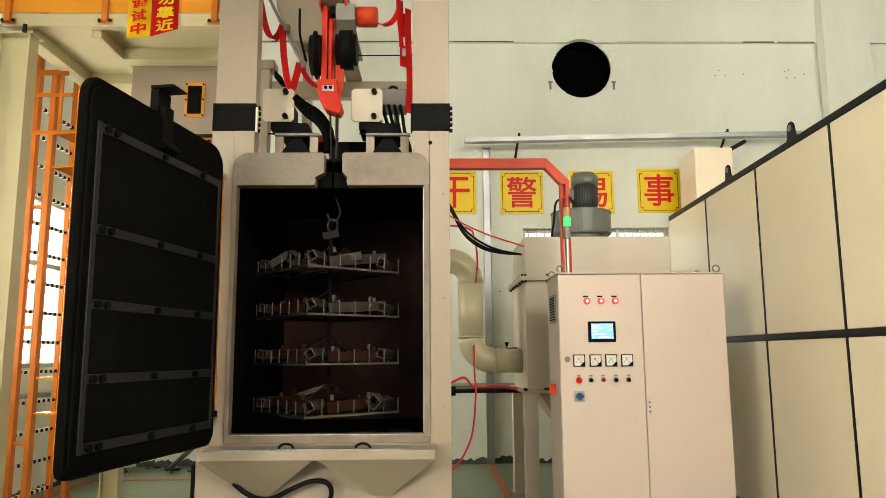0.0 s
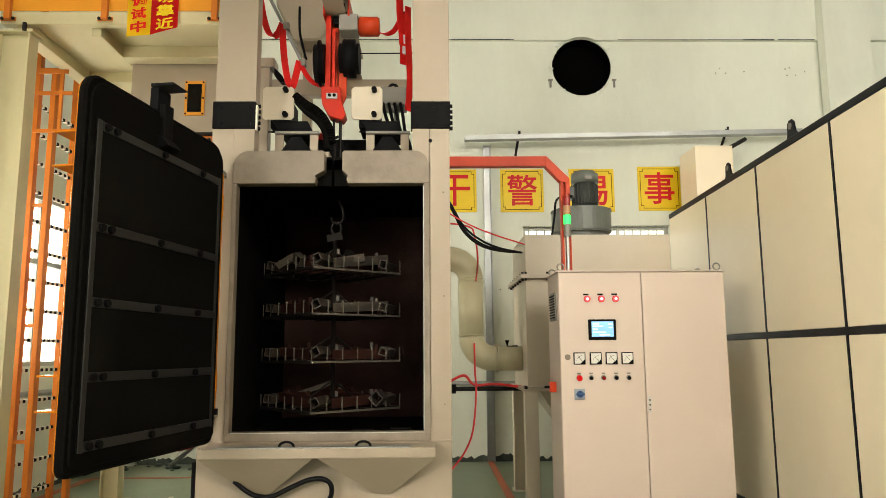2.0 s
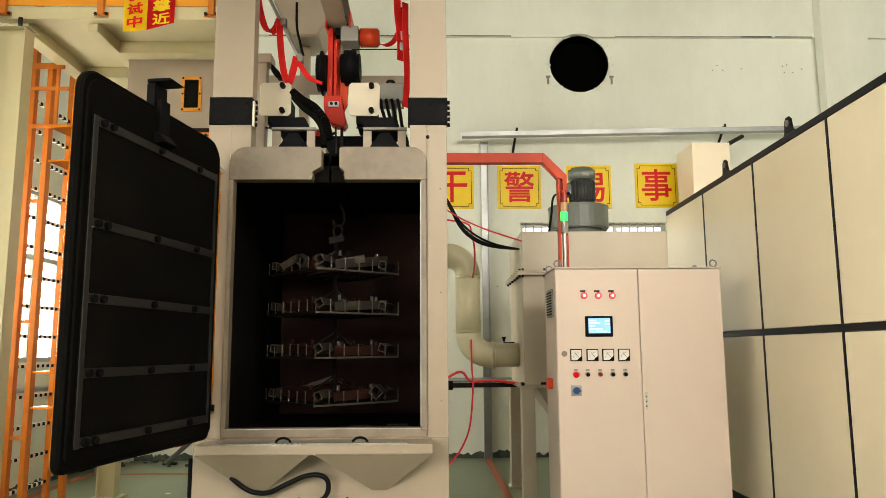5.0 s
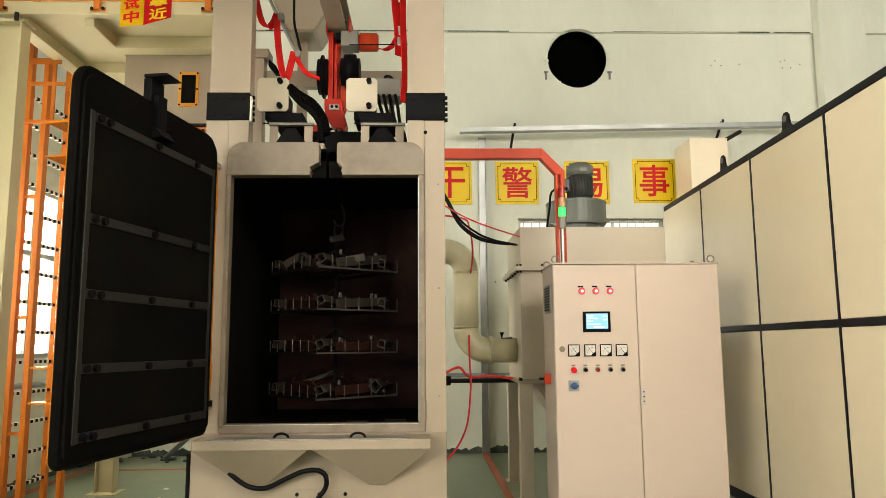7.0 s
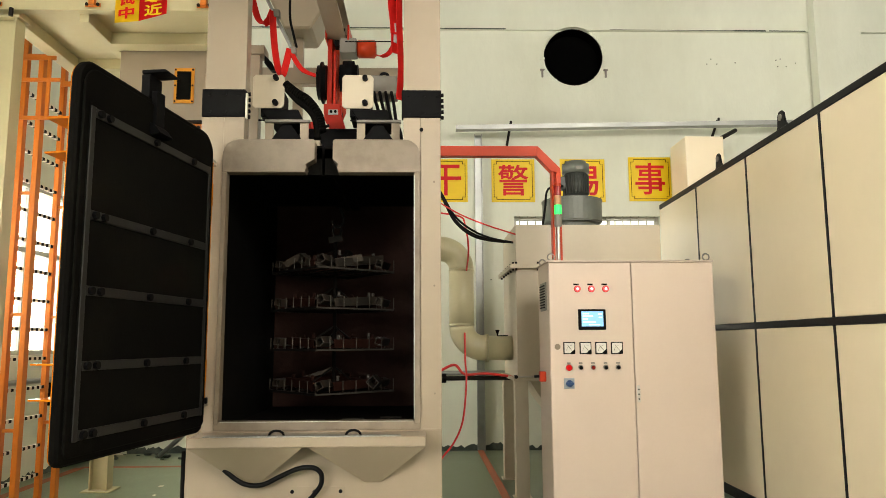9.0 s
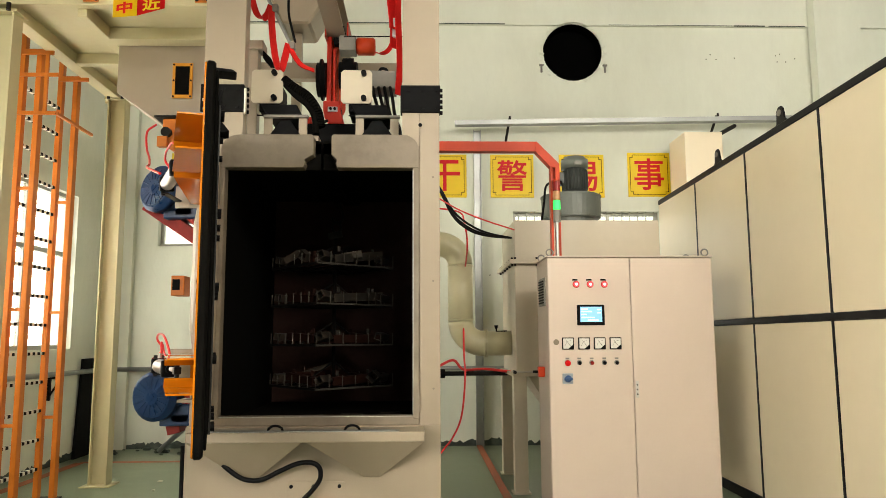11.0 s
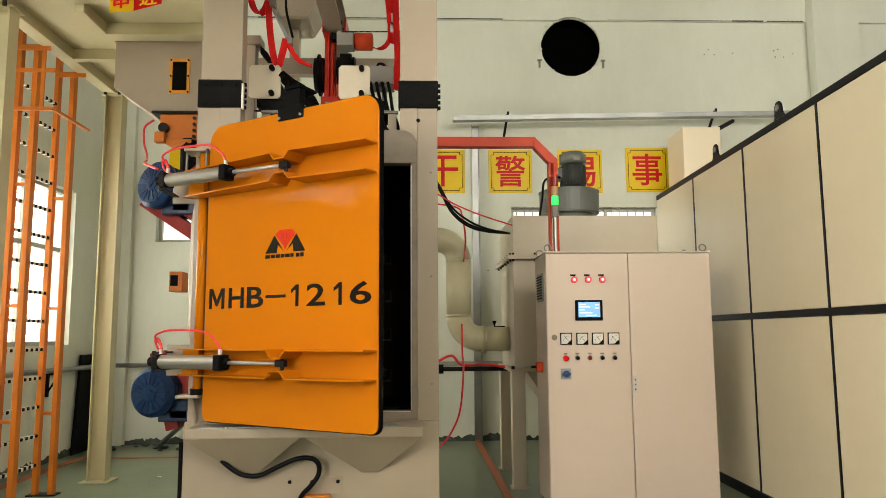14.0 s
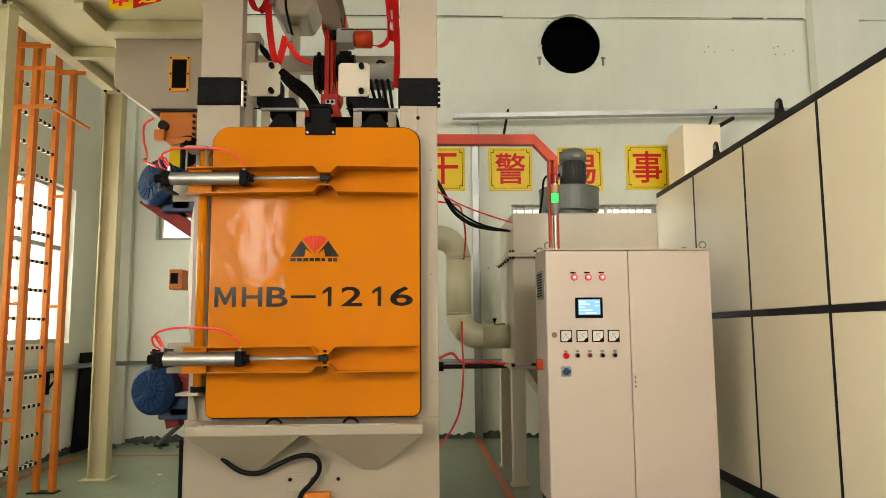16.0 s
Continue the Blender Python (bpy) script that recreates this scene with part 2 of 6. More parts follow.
def prism(points, axis, a, b, bevel=0.0, bm=None):
    """A polygon given in the two other axes, pushed out along one axis from a to b."""
    m = bmesh.new()

    def place(u, v, w):
        return {"x": (w, u, v), "y": (u, w, v), "z": (u, v, w)}[axis]

    lo = [m.verts.new(place(u, v, a)) for u, v in points]
    hi = [m.verts.new(place(u, v, b)) for u, v in points]
    m.faces.new(lo)
    m.faces.new(hi)
    n = len(points)
    for i in range(n):
        m.faces.new((lo[i], lo[(i + 1) % n], hi[(i + 1) % n], hi[i]))
    bmesh.ops.recalc_face_normals(m, faces=m.faces)
    if bevel:
        bmesh.ops.bevel(m, geom=list(m.edges), offset=bevel, segments=1, affect="EDGES")
    return join(bm, m)


def rod(p, q, r, sides=16, bm=None, r2=None, bevel=0.0):
    """A round bar or cone from p to q."""
    m = bmesh.new()
    p, q = Vector(p), Vector(q)
    d = q - p
    bmesh.ops.create_cone(m, cap_ends=True, segments=sides, radius1=r, radius2=r if r2 is None else r2, depth=d.length)
    if bevel:
        rim = [e for e in m.edges if abs(e.verts[0].co.z - e.verts[1].co.z) < 1e-6 and len(e.link_faces) == 2]
        bmesh.ops.bevel(m, geom=rim, offset=bevel, segments=2, affect="EDGES")
    t = Matrix.Translation((p + q) / 2) @ d.to_track_quat("Z", "Y").to_matrix().to_4x4()
    bmesh.ops.transform(m, matrix=t, verts=m.verts)
    return join(bm, m)


def smooth_path(points, steps=8):
    """A Catmull-Rom curve through points."""
    pts = [Vector(p) for p in points]
    pts = [2 * pts[0] - pts[1]] + pts + [2 * pts[-1] - pts[-2]]
    out = []
    for i in range(1, len(pts) - 2):
        a, b, c, d = pts[i - 1:i + 3]
        for k in range(steps):
            t = k / steps
            out.append(0.5 * ((2 * b) + (c - a) * t + (2 * a - 5 * b + 4 * c - d) * t * t + (3 * b - a - 3 * c + d) * t ** 3))
    out.append(pts[-2])
    return out


def tube(points, r, sides=10, bm=None, steps=8, flat=None):
    """A cable, hose or pipe along a smooth path. flat: a ribbon of that half width and the half thickness r, its width along y."""
    m = bmesh.new()
    path = smooth_path(points, steps) if steps else [Vector(p) for p in points]
    rings = []
    ref = None
    for i, p in enumerate(path):
        d = (path[min(i + 1, len(path) - 1)] - path[max(i - 1, 0)]).normalized()
        if ref is None:
            ref = d.orthogonal().normalized()
        ref = (ref - d * ref.dot(d)).normalized()
        side = d.cross(ref)
        if flat:
            w = Vector((0.8, 0.6, 0)).normalized()
            w = (w - d * w.dot(d)).normalized()
            n = d.cross(w)
            rings.append([m.verts.new(p + w * sx * flat + n * sy * r) for sx, sy in ((-1, -1), (1, -1), (1, 1), (-1, 1))])
        else:
            rings.append([m.verts.new(p + (ref * math.cos(a) + side * math.sin(a)) * r) for a in [2 * math.pi * k / sides for k in range(sides)]])
    n = len(rings[0])
    for a, b in zip(rings, rings[1:]):
        for k in range(n):
            m.faces.new((a[k], a[(k + 1) % n], b[(k + 1) % n], b[k]))
    m.faces.new(rings[0])
    m.faces.new(rings[-1])
    return join(bm, m)


def square_tube(p, q, side, wall, roll=0.0, bm=None):
    """A hollow square tube from p to q, turned about its length by roll degrees."""
    m = bmesh.new()
    p, q = Vector(p), Vector(q)
    d = q - p
    rings = []
    for s, z in ((side / 2, 0), (side / 2, d.length), (side / 2 - wall, d.length), (side / 2 - wall, 0)):
        rings.append([m.verts.new((sx * s, sy * s, z)) for sx, sy in ((-1, -1), (1, -1), (1, 1), (-1, 1))])
    for i in range(4):
        a, b = rings[i], rings[(i + 1) % 4]
        for k in range(4):
            m.faces.new((a[k], a[(k + 1) % 4], b[(k + 1) % 4], b[k]))
    t = Matrix.Translation(p) @ d.to_track_quat("Z", "Y").to_matrix().to_4x4() @ Matrix.Rotation(radians(roll), 4, "Z")
    bmesh.ops.transform(m, matrix=t, verts=m.verts)
    return join(bm, m)


def rounded(x0, x1, z0, z1, r, n=6, corners=(1, 1, 1, 1)):
    """The outline of a rounded rectangle; corners: top left, top right, bottom right, bottom left."""
    pts = []
    for (cx, cz, a0), on in zip(((x0 + r, z1 - r, 180), (x1 - r, z1 - r, 90), (x1 - r, z0 + r, 0), (x0 + r, z0 + r, 270)), corners):
        if not on:
            pts.append((x0 if cx < (x0 + x1) / 2 else x1, z1 if cz > (z0 + z1) / 2 else z0))
            continue
        for k in range(n + 1):
            a = radians(a0 - 90 * k / n)
            pts.append((cx + r * math.cos(a), cz + r * math.sin(a)))
    return pts


def lettering(text, size, bold=0.0, depth=0.0015):
    """Letters as a bmesh in the x-z plane, facing -y, from x = 0, on the line z = 0; returns it with its width and height."""
    c = bpy.data.curves.new("letters", "FONT")
    c.body, c.size, c.extrude, c.offset, c.resolution_u = text, size, depth, bold, 3
    ob = bpy.data.objects.new("letters", c)
    scene.collection.objects.link(ob)
    dg = bpy.context.evaluated_depsgraph_get()
    me = bpy.data.meshes.new_from_object(ob.evaluated_get(dg))
    b = bmesh.new()
    b.from_mesh(me)
    bpy.data.meshes.remove(me)
    bpy.data.objects.remove(ob)
    bpy.data.curves.remove(c)
    lo = [min(v.co[i] for v in b.verts) for i in range(2)]
    hi = [max(v.co[i] for v in b.verts) for i in range(2)]
    for v in b.verts:
        v.co = Vector((v.co.x - lo[0], -v.co.z, v.co.y - lo[1]))
    return b, hi[0] - lo[0], hi[1] - lo[1]


def lettered(text, x0, x1, z0, z1, y, bold=0.0, depth=0.0015):
    """Letters that fill a rectangle on a wall that faces -y."""
    b, w, h = lettering(text, 0.2, bold, depth)
    for v in b.verts:
        v.co = Vector((x0 + v.co.x / w * (x1 - x0), y + v.co.y, z0 + v.co.z / h * (z1 - z0)))
    return b

# ---- the hall ----
LX, BY, RX, RY, TOP = -4.43, 9.3, 9.0, -7.0, 8.0


def wall_with_holes(axis, at, thick, u0, u1, z0, z1, holes):
    """A wall as butted blocks round its openings; holes: (u0, u1, z0, z1), apart from one another along u."""
    bm = None

    def blk(a, b, c, d, m):
        if b - a < 1e-4 or d - c < 1e-4:
            return m
        return box(a, b, at, at + thick, c, d, 0, m) if axis == "y" else box(at, at + thick, a, b, c, d, 0, m)

    u = u0
    for a, b, c, d in sorted(holes):
        bm = blk(u, a, z0, z1, bm)
        bm = blk(a, b, z0, c, bm)
        bm = blk(a, b, d, z1, bm)
        u = b
    return blk(u, u1, z0, z1, bm)


WIN_LEFT = [(3.98, 8.37, 1.27, 3.06), (2.15, 3.7, 2.75, 3.15), (-6.3, -1.5, 1.3, 4.1)]
WIN_BACK = [(-3.82, -2.2, 2.59, 3.15), (0.873, 2.86, 1.45, 3.057)]
WIN_REAR = [(-4.3, -3.5, 2.4, 4.4), (0.3, 8.5, 5.3, 7.6)]

solo("floor", box(LX - 0.3, RX + 0.3, RY - 0.3, BY + 0.3, -0.2, 0.0), "floor", "worn grey-green painted concrete workshop floor", "floor", "structure")
solo("wall_west", wall_with_holes("x", LX - 0.24, 0.24, RY, BY, 0, TOP, WIN_LEFT), "plaster", "whitewashed plaster wall with tall windows", "wall", "structure")
solo("wall_south", wall_with_holes("y", RY - 0.24, 0.24, LX - 0.24, RX + 0.24, 0, TOP, WIN_REAR), "farwall", "unseen south wall with high windows, kept dark grey to cut bounced light", "wall", "structure")
solo("wall_east", box(RX, RX + 0.24, RY, BY, 0, TOP), "farwall", "unseen east wall, kept dark grey to cut bounced light", "wall", "structure")
solo("ceiling", box(LX - 0.24, RX + 0.24, RY - 0.24, BY + 0.24, TOP, TOP + 0.15), "ceiling", "unseen ceiling of the hall, kept greyer to cut bounced light", "ceiling", "structure")

HX, HZ, HR = 1.736, 5.292, 0.412


def ring_block(cx, cz, r, half, y0, y1, n=40, bm=None, seed=3):
    """A square block pierced by a round hole with a ragged rim."""
    rnd = random.Random(seed)
    m = bmesh.new()
    inner0, inner1, outer0, outer1 = [], [], [], []
    for k in range(n):
        a = 2 * math.pi * k / n
        rr = r * (1 + rnd.uniform(-0.009, 0.009))
        c, s = math.cos(a), math.sin(a)
        q = half / max(abs(c), abs(s))
        inner0.append(m.verts.new((cx + rr * c, y0, cz + rr * s)))
        inner1.append(m.verts.new((cx + rr * c, y1, cz + rr * s)))
        outer0.append(m.verts.new((cx + q * c, y0, cz + q * s)))
        outer1.append(m.verts.new((cx + q * c, y1, cz + q * s)))
    for k in range(n):
        j = (k + 1) % n
        m.faces.new((inner0[k], inner0[j], outer0[j], outer0[k]))
        m.faces.new((inner1[k], inner1[j], outer1[j], outer1[k]))
        m.faces.new((inner0[k], inner0[j], inner1[j], inner1[k]))
    return join(bm, m)


bm = wall_with_holes("y", BY, 0.24, LX, 0.873, 0, TOP, WIN_BACK[:1])
bm = box(0.873, RX, BY, BY + 0.24, 3.057, HZ - 0.6, 0, bm)
bm = box(0.873, 2.86, BY, BY + 0.24, 0, 1.45, 0, bm)
bm = box(2.86, RX, BY, BY + 0.24, 0, 3.057, 0, bm)
bm = box(0.873, HX - 0.6, BY, BY + 0.24, HZ - 0.6, HZ + 0.6, 0, bm)
bm = box(HX + 0.6, RX, BY, BY + 0.24, HZ - 0.6, HZ + 0.6, 0, bm)
bm = box(0.873, RX, BY, BY + 0.24, HZ + 0.6, TOP, 0, bm)
bm = ring_block(HX, HZ, HR, 0.6, BY, BY + 0.24, bm=bm)
wall_n = solo("wall_north", bm, "plaster", "whitewashed plaster wall with a broken-out round hole", "wall", "structure")
# Black plug behind the opening paints in the dark beyond the wall.
hole = solo("duct_hole", rod((HX, BY + 0.235, HZ), (HX, BY + 0.9, HZ), HR + 0.05, 32), "hole", "near-black plug standing in for the dark beyond the round wall hole", "wall hole", "structure")
# Thin near-black sleeve over the pale reveal, so the hole looks unlit inside.
bm = bmesh.new()
rings = []
for r, y in ((HR * 0.985, BY + 0.014), (HR * 0.965, BY + 0.014), (HR * 0.965, BY + 0.23), (HR * 0.985, BY + 0.23)):
    rings.append([bm.verts.new((HX + r * math.cos(2 * math.pi * k / 48), y, HZ + r * math.sin(2 * math.pi * k / 48))) for k in range(48)])
for i in range(4):
    for k in range(48):
        j = (k + 1) % 48
        bm.faces.new((rings[i][k], rings[i][j], rings[(i + 1) % 4][j], rings[(i + 1) % 4][k]))
bmesh.ops.recalc_face_normals(bm, faces=bm.faces)
solo("hole_shade_sleeve", bm, "hole", "near-black sleeve standing in for the shade inside the round wall hole", "lining", "structure")
bm = None
rnd = random.Random(8)
for k in range(80):
    a = rnd.uniform(0, 2 * math.pi)
    d = HR * rnd.uniform(1.0, 1.13)
    s = rnd.uniform(0.006, 0.02)
    x, z = HX + d * math.cos(a), HZ + d * math.sin(a)
    bm = box(x - s, x + s, BY - 0.006, BY + 0.01, z - s * 0.7, z + s * 0.7, 0.003, bm, 1)
solo("plaster_crumbs", bm, "plaster", "chipped plaster edge round the hole", "plaster", "stuff")
for sx in (-1, 1):
    bm = box(HX + sx * 0.44 - 0.012, HX + sx * 0.44 + 0.012, BY - 0.03, BY + 0.01, HZ - 0.30, HZ - 0.20, 0.003)
    bm = box(HX + sx * 0.44 - 0.03, HX + sx * 0.44 + 0.03, BY - 0.03, BY + 0.01, HZ - 0.205, HZ - 0.185, 0.003, bm)
    solo("wall_bracket", bm, "boxgrey", "small plastered-over bracket beside the wall hole", "bracket", group="brackets at the hole")
bm = None
for x, z in ((3.60, 5.20), (3.66, 5.27), (3.74, 5.20), (4.0, 5.22), (4.58, 5.26), (4.64, 5.28), (4.6, 5.17), (4.72, 5.17), (4.85, 5.22), (-2.9, 2.3), (0.55, 2.2)):
    bm = rod((x, BY - 0.003, z), (x, BY + 0.02, z), 0.0085, 8, bm)
solo("drill_holes", bm, "hole", "small drilled holes in the plaster wall", "holes", "stuff")

BAND = 5.66
half = math.sqrt((HR * 1.01) ** 2 - (BAND - HZ) ** 2)
arc0 = math.atan2(BAND - HZ, -half)
arc1 = math.atan2(BAND - HZ, half)
pts = [(LX, BAND)] + [(HX + HR * 1.01 * math.cos(arc0 + (arc1 - arc0) * k / 8), HZ + HR * 1.01 * math.sin(arc0 + (arc1 - arc0) * k / 8)) for k in range(9)] + [(RX, BAND), (RX, TOP), (LX, TOP)]
solo("beam_band", prism(pts, "y", BY - 0.05, BY), "plaster", "plastered beam along the top of the wall, notched by the hole", "beam", "structure")
# Grime and the beam's shadow line, drawn together as one thin dark strip.
bm = None
rnd = random.Random(5)
x = LX
while x < 4.9:
    w = rnd.uniform(0.25, 0.9)
    q = rnd.uniform(0.003, 0.009)
    if x + w < HX - 0.2 or x > HX + 0.2:
        bm = box(x, min(x + w, 5.0), BY - 0.053, BY - 0.049, 5.668 - q, 5.668 + q, 0, bm)
    x += w + rnd.choice((0.0, 0.0, 0.05))
solo("beam_shade_line", bm, "skirting", "thin dark strip standing in for grime and shadow under the plastered beam", "crack", "structure")
solo("pilaster", box(5.04, 5.68, BY - 0.22, BY - 0.05, 0, TOP), "plaster", "plastered wall pillar", "pillar", "structure")
solo("pilaster", box(-4.42, -4.10, BY - 0.1, BY - 0.012, 0, 5.66), "plaster", "plastered wall pillar", "pillar", "structure")
def ragged_foot(axis, a, b, at, seed):
    """A dark band of old paint along the wall foot with an uneven upper edge."""
    rnd = random.Random(seed)
    pts, u = [(a, 0.0)], a
    while u < b:
        pts.append((u, 0.062 + 0.016 * math.sin(u * 3.1) + rnd.uniform(-0.012, 0.012) + rnd.choice((0, 0, 0, 0.02, -0.025))))
        u += rnd.uniform(0.012, 0.05)
    pts += [(b, 0.07), (b, 0.0)]
    return prism(pts, axis, at, at + 0.008)


solo("baseboard", ragged_foot("y", LX + 0.01, RX, BY - 0.009, 4), "skirting", "dark green painted skirting band, flaking", "skirting", "structure")
solo("baseboard", ragged_foot("x", RY, BY - 0.012, LX + 0.001, 9), "skirting", "dark green painted skirting band, flaking", "skirting", "structure")


def window(name, axis, at, hole, bars_u, bars_z, out):
    """A window in a wall: frame, sill, bars and panes, with daylight behind it."""
    u0, u1, z0, z1 = hole
    w = thing(name, (at, (u0 + u1) / 2, z0) if axis == "x" else ((u0 + u1) / 2, at, z0), "aluminium window with bright daylight behind its panes", "window", kind="structure")

    def b(a0, a1, c0, c1, d=0.03, m=None):
        return box(at - d, at + d, a0, a1, c0, c1, 0.004, m) if axis == "x" else box(a0, a1, at - d, at + d, c0, c1, 0.004, m)

    f = 0.045
    m = b(u0, u1, z0, z0 + f)
    m = b(u0, u1, z1 - f, z1, m=m)
    m = b(u0, u0 + f, z0 + f, z1 - f, m=m)
    m = b(u1 - f, u1, z0 + f, z1 - f, m=m)
    part("window_frame", m, "frame", w)
    us = [u0 + f] + [x for q in bars_u for x in (q - 0.02, q + 0.02)] + [u1 - f]
    for q in bars_u:
        part("mullion", b(q - 0.02, q + 0.02, z0 + f, z1 - f, 0.022), "frame", w)
    zs = [z0 + f] + [x for q in bars_z for x in (q - 0.025, q + 0.025)] + [z1 - f]
    for q in bars_z:
        for i in range(0, len(us), 2):
            part("transom", b(us[i], us[i + 1], q - 0.025, q + 0.025, 0.02), "frame", w)
    for i in range(0, len(us), 2):
        for j in range(0, len(zs), 2):
            p = part("pane", b(us[i], us[i + 1], zs[j], zs[j + 1], 0.003), "glass", w)
            p.visible_shadow = False
    e = 0.5
    o = at + out * 0.35
    back = box(o, o + 0.01, u0 - e, u1 + e, z0 - e, z1 + e) if axis == "x" else box(u0 - e, u1 + e, o, o + 0.01, z0 - e, z1 + e)
    bd = solo("backdrop", back, "sky", "bright overcast daylight outside a window", "daylight", "structure")
    bd.visible_shadow = False
    return w


window("window_1", "x", LX - 0.10, WIN_LEFT[0], (4.78, 5.6, 6.5, 7.42), (2.36,), -1)
window("window_2", "x", LX - 0.15, WIN_LEFT[1], (2.93,), (), -1)
window("window_3", "x", LX - 0.15, WIN_LEFT[2], (-5.1, -3.9, -2.7), (2.7,), -1)
window("window_4", "y", BY + 0.14, WIN_BACK[0], (-3.0,), (), 1)
window("window_5", "y", BY + 0.14, WIN_BACK[1], (1.5, 2.18), (2.4,), 1)
window("window_6", "y", RY - 0.14, WIN_REAR[0], (-3.9,), (3.4,), -1)
# Unseen clerestory, added as an opening for the high rear lamp.
window("added_high_window", "y", RY - 0.14, WIN_REAR[1], (2.3, 4.4, 6.4), (6.4,), -1)
g = thing("window_grille", (1.9, BY + 0.05, 1.45), "thin steel security bars in the window", "window bars")
for k in range(18):
    x = 0.95 + k * 0.108
    part("bar", rod((x, BY + 0.05, 1.45), (x, BY + 0.05, 3.057), 0.008, 6), "frame", g)

# pipe along the walls, cable channel, strut, orange floor strip
bm = rod((LX + 0.09, -2, 1.03), (LX + 0.09, BY - 0.1, 1.0), 0.028)
bm = rod((LX + 0.09, BY - 0.1, 1.0), (4.5, BY - 0.1, 0.98), 0.028, bm=bm)
solo("wall_pipe", bm, "galv", "grey steel pipe running along the walls", "pipe", smooth=True)
for y in (4.6, 7.9):
    b = thing("pipe_bracket", (LX, y, 0.75), "black steel bracket under the wall pipe", "bracket", "pipe brackets")
    part("arm", box(LX, LX + 0.16, y - 0.02, y + 0.02, 0.95, 0.985, 0.004), "black", b)
    part("upright", box(LX, LX + 0.035, y - 0.02, y + 0.02, 0.72, 0.95, 0.004), "black", b)
    part("brace", rod((LX + 0.02, y, 0.76), (LX + 0.14, y, 0.95), 0.012, 8), "black", b)


def cable_channel():
    m = bmesh.new()
    x0, x1, za, zb, y = 0.087, 4.6, 4.19, 4.28, BY - 0.30
    t = thing("cable_channel", (x0, y, za), "galvanised steel cable channel fixed off the wall", "cable channel")
    pts = [(0, 0.03), (0, -0.03), (0.12, -0.03), (0.12, 0.03)]
    lo = [m.verts.new((x0, y + a, za + b)) for a, b in pts]
    hi = [m.verts.new((x1, y + a, zb + b)) for a, b in pts]
    m.faces.new(lo)
    m.faces.new(hi)
    for i in range(4):
        m.faces.new((lo[i], lo[(i + 1) % 4], hi[(i + 1) % 4], hi[i]))
    part("channel", m, "galv", t)
    for x in (0.82, 3.62):
        z = za + (zb - za) * (x - x0) / (x1 - x0)
        part("hanger", rod((x, y + 0.1, z + 0.07), (x - 0.03, BY, z - 0.18), 0.018, 8), "castiron", t)
        part("bolt", rod((x, y + 0.06, z + 0.03), (x, y + 0.06, z + 0.09), 0.016, 8), "castiron", t)


cable_channel()
t = thing("strut_channel", (0.4, BY - 0.12, 0), "galvanised upright channel against the plaster wall", "channel")
part("web", box(0.352, 0.442, BY - 0.02, BY - 0.002, 0.0, 4.16), "galv", t)
for x in (0.346, 0.440):
    part("flange", box(x, x + 0.006, BY - 0.075, BY - 0.02, 0.0, 4.16), "galv", t)
solo("floor_strip", box(0.345, 0.418, 5.2, 9.25, 0.0, 0.012, 0.003), "line", "orange painted strip across the floor", "floor marking")
solo("floor_line", box(-4.2, -2.2, 8.25, 8.33, 0.0, 0.004), "line", "worn orange line painted on the floor", "floor marking")
solo("floor_line", box(-4.25, -4.15, 3.0, 8.25, 0.0, 0.004), "line", "worn orange line painted on the floor", "floor marking")

# yellow signs with red characters
def wall_sign(x0, x1, z0, z1, char):
    s = thing("wall_sign", ((x0 + x1) / 2, BY, z0), "yellow notched wall sign with a red character", "sign", "row of wall signs")
    n, y = 0.035, BY - 0.012

    def notched(a, b, c, d, k):
        return [(a, c + k), (a + k, c + k), (a + k, c), (b - k, c), (b - k, c + k), (b, c + k), (b, d - k), (b - k, d - k), (b - k, d), (a + k, d), (a + k, d - k), (a, d - k)]

    part("board", box(x0, x1, y, BY - 0.001, z0, z1, 0.003), "signyellow", s)
    e = 0.03
    outer, inner = notched(x0 + e, x1 - e, z0 + e, z1 - e, n), notched(x0 + e + 0.007, x1 - e - 0.007, z0 + e + 0.007, z1 - e - 0.007, n)
    m = bmesh.new()
    va = [m.verts.new((u, y - 0.0025, v)) for u, v in outer]
    vb = [m.verts.new((u, y - 0.0025, v)) for u, v in inner]
    for i in range(12):
        j = (i + 1) % 12
        m.faces.new((va[i], va[j], vb[j], vb[i]))
    bmesh.ops.solidify(m, geom=m.faces, thickness=0.002)
    part("border", m, "letter", s)
    w, h = x1 - x0, z1 - z0
    part("character", lettered(char, x0 + w * 0.15, x1 - w * 0.15, z0 + h * 0.15, z1 - h * 0.13, y - 0.002, 0.0026), "signred", s)


wall_sign(-0.333, 0.252, 3.243, 3.833, "干")
wall_sign(0.574, 1.159, 3.243, 3.833, "警")
wall_sign(1.505, 2.116, 3.243, 3.836, "惕")
wall_sign(2.44, 3.02, 3.256, 3.866, "事")
t = thing("wall_sign", (-3.38, BY, 3.25), "yellow wall sign mostly hidden behind the machine", "sign", "row of wall signs")
part("board", box(-3.676, -3.09, BY - 0.012, BY - 0.001, 3.25, 3.84, 0.003), "signyellow", t)

# ---- the panelled booth ----
BXF = 2.46
booth = thing("panel_booth", (BXF, 4, 0), "tall cream sheet-panel booth with black edge trim", "booth")
STEP = 1.209
seams = [8.14 - STEP * k for k in range(9)]
BZ = 2.983


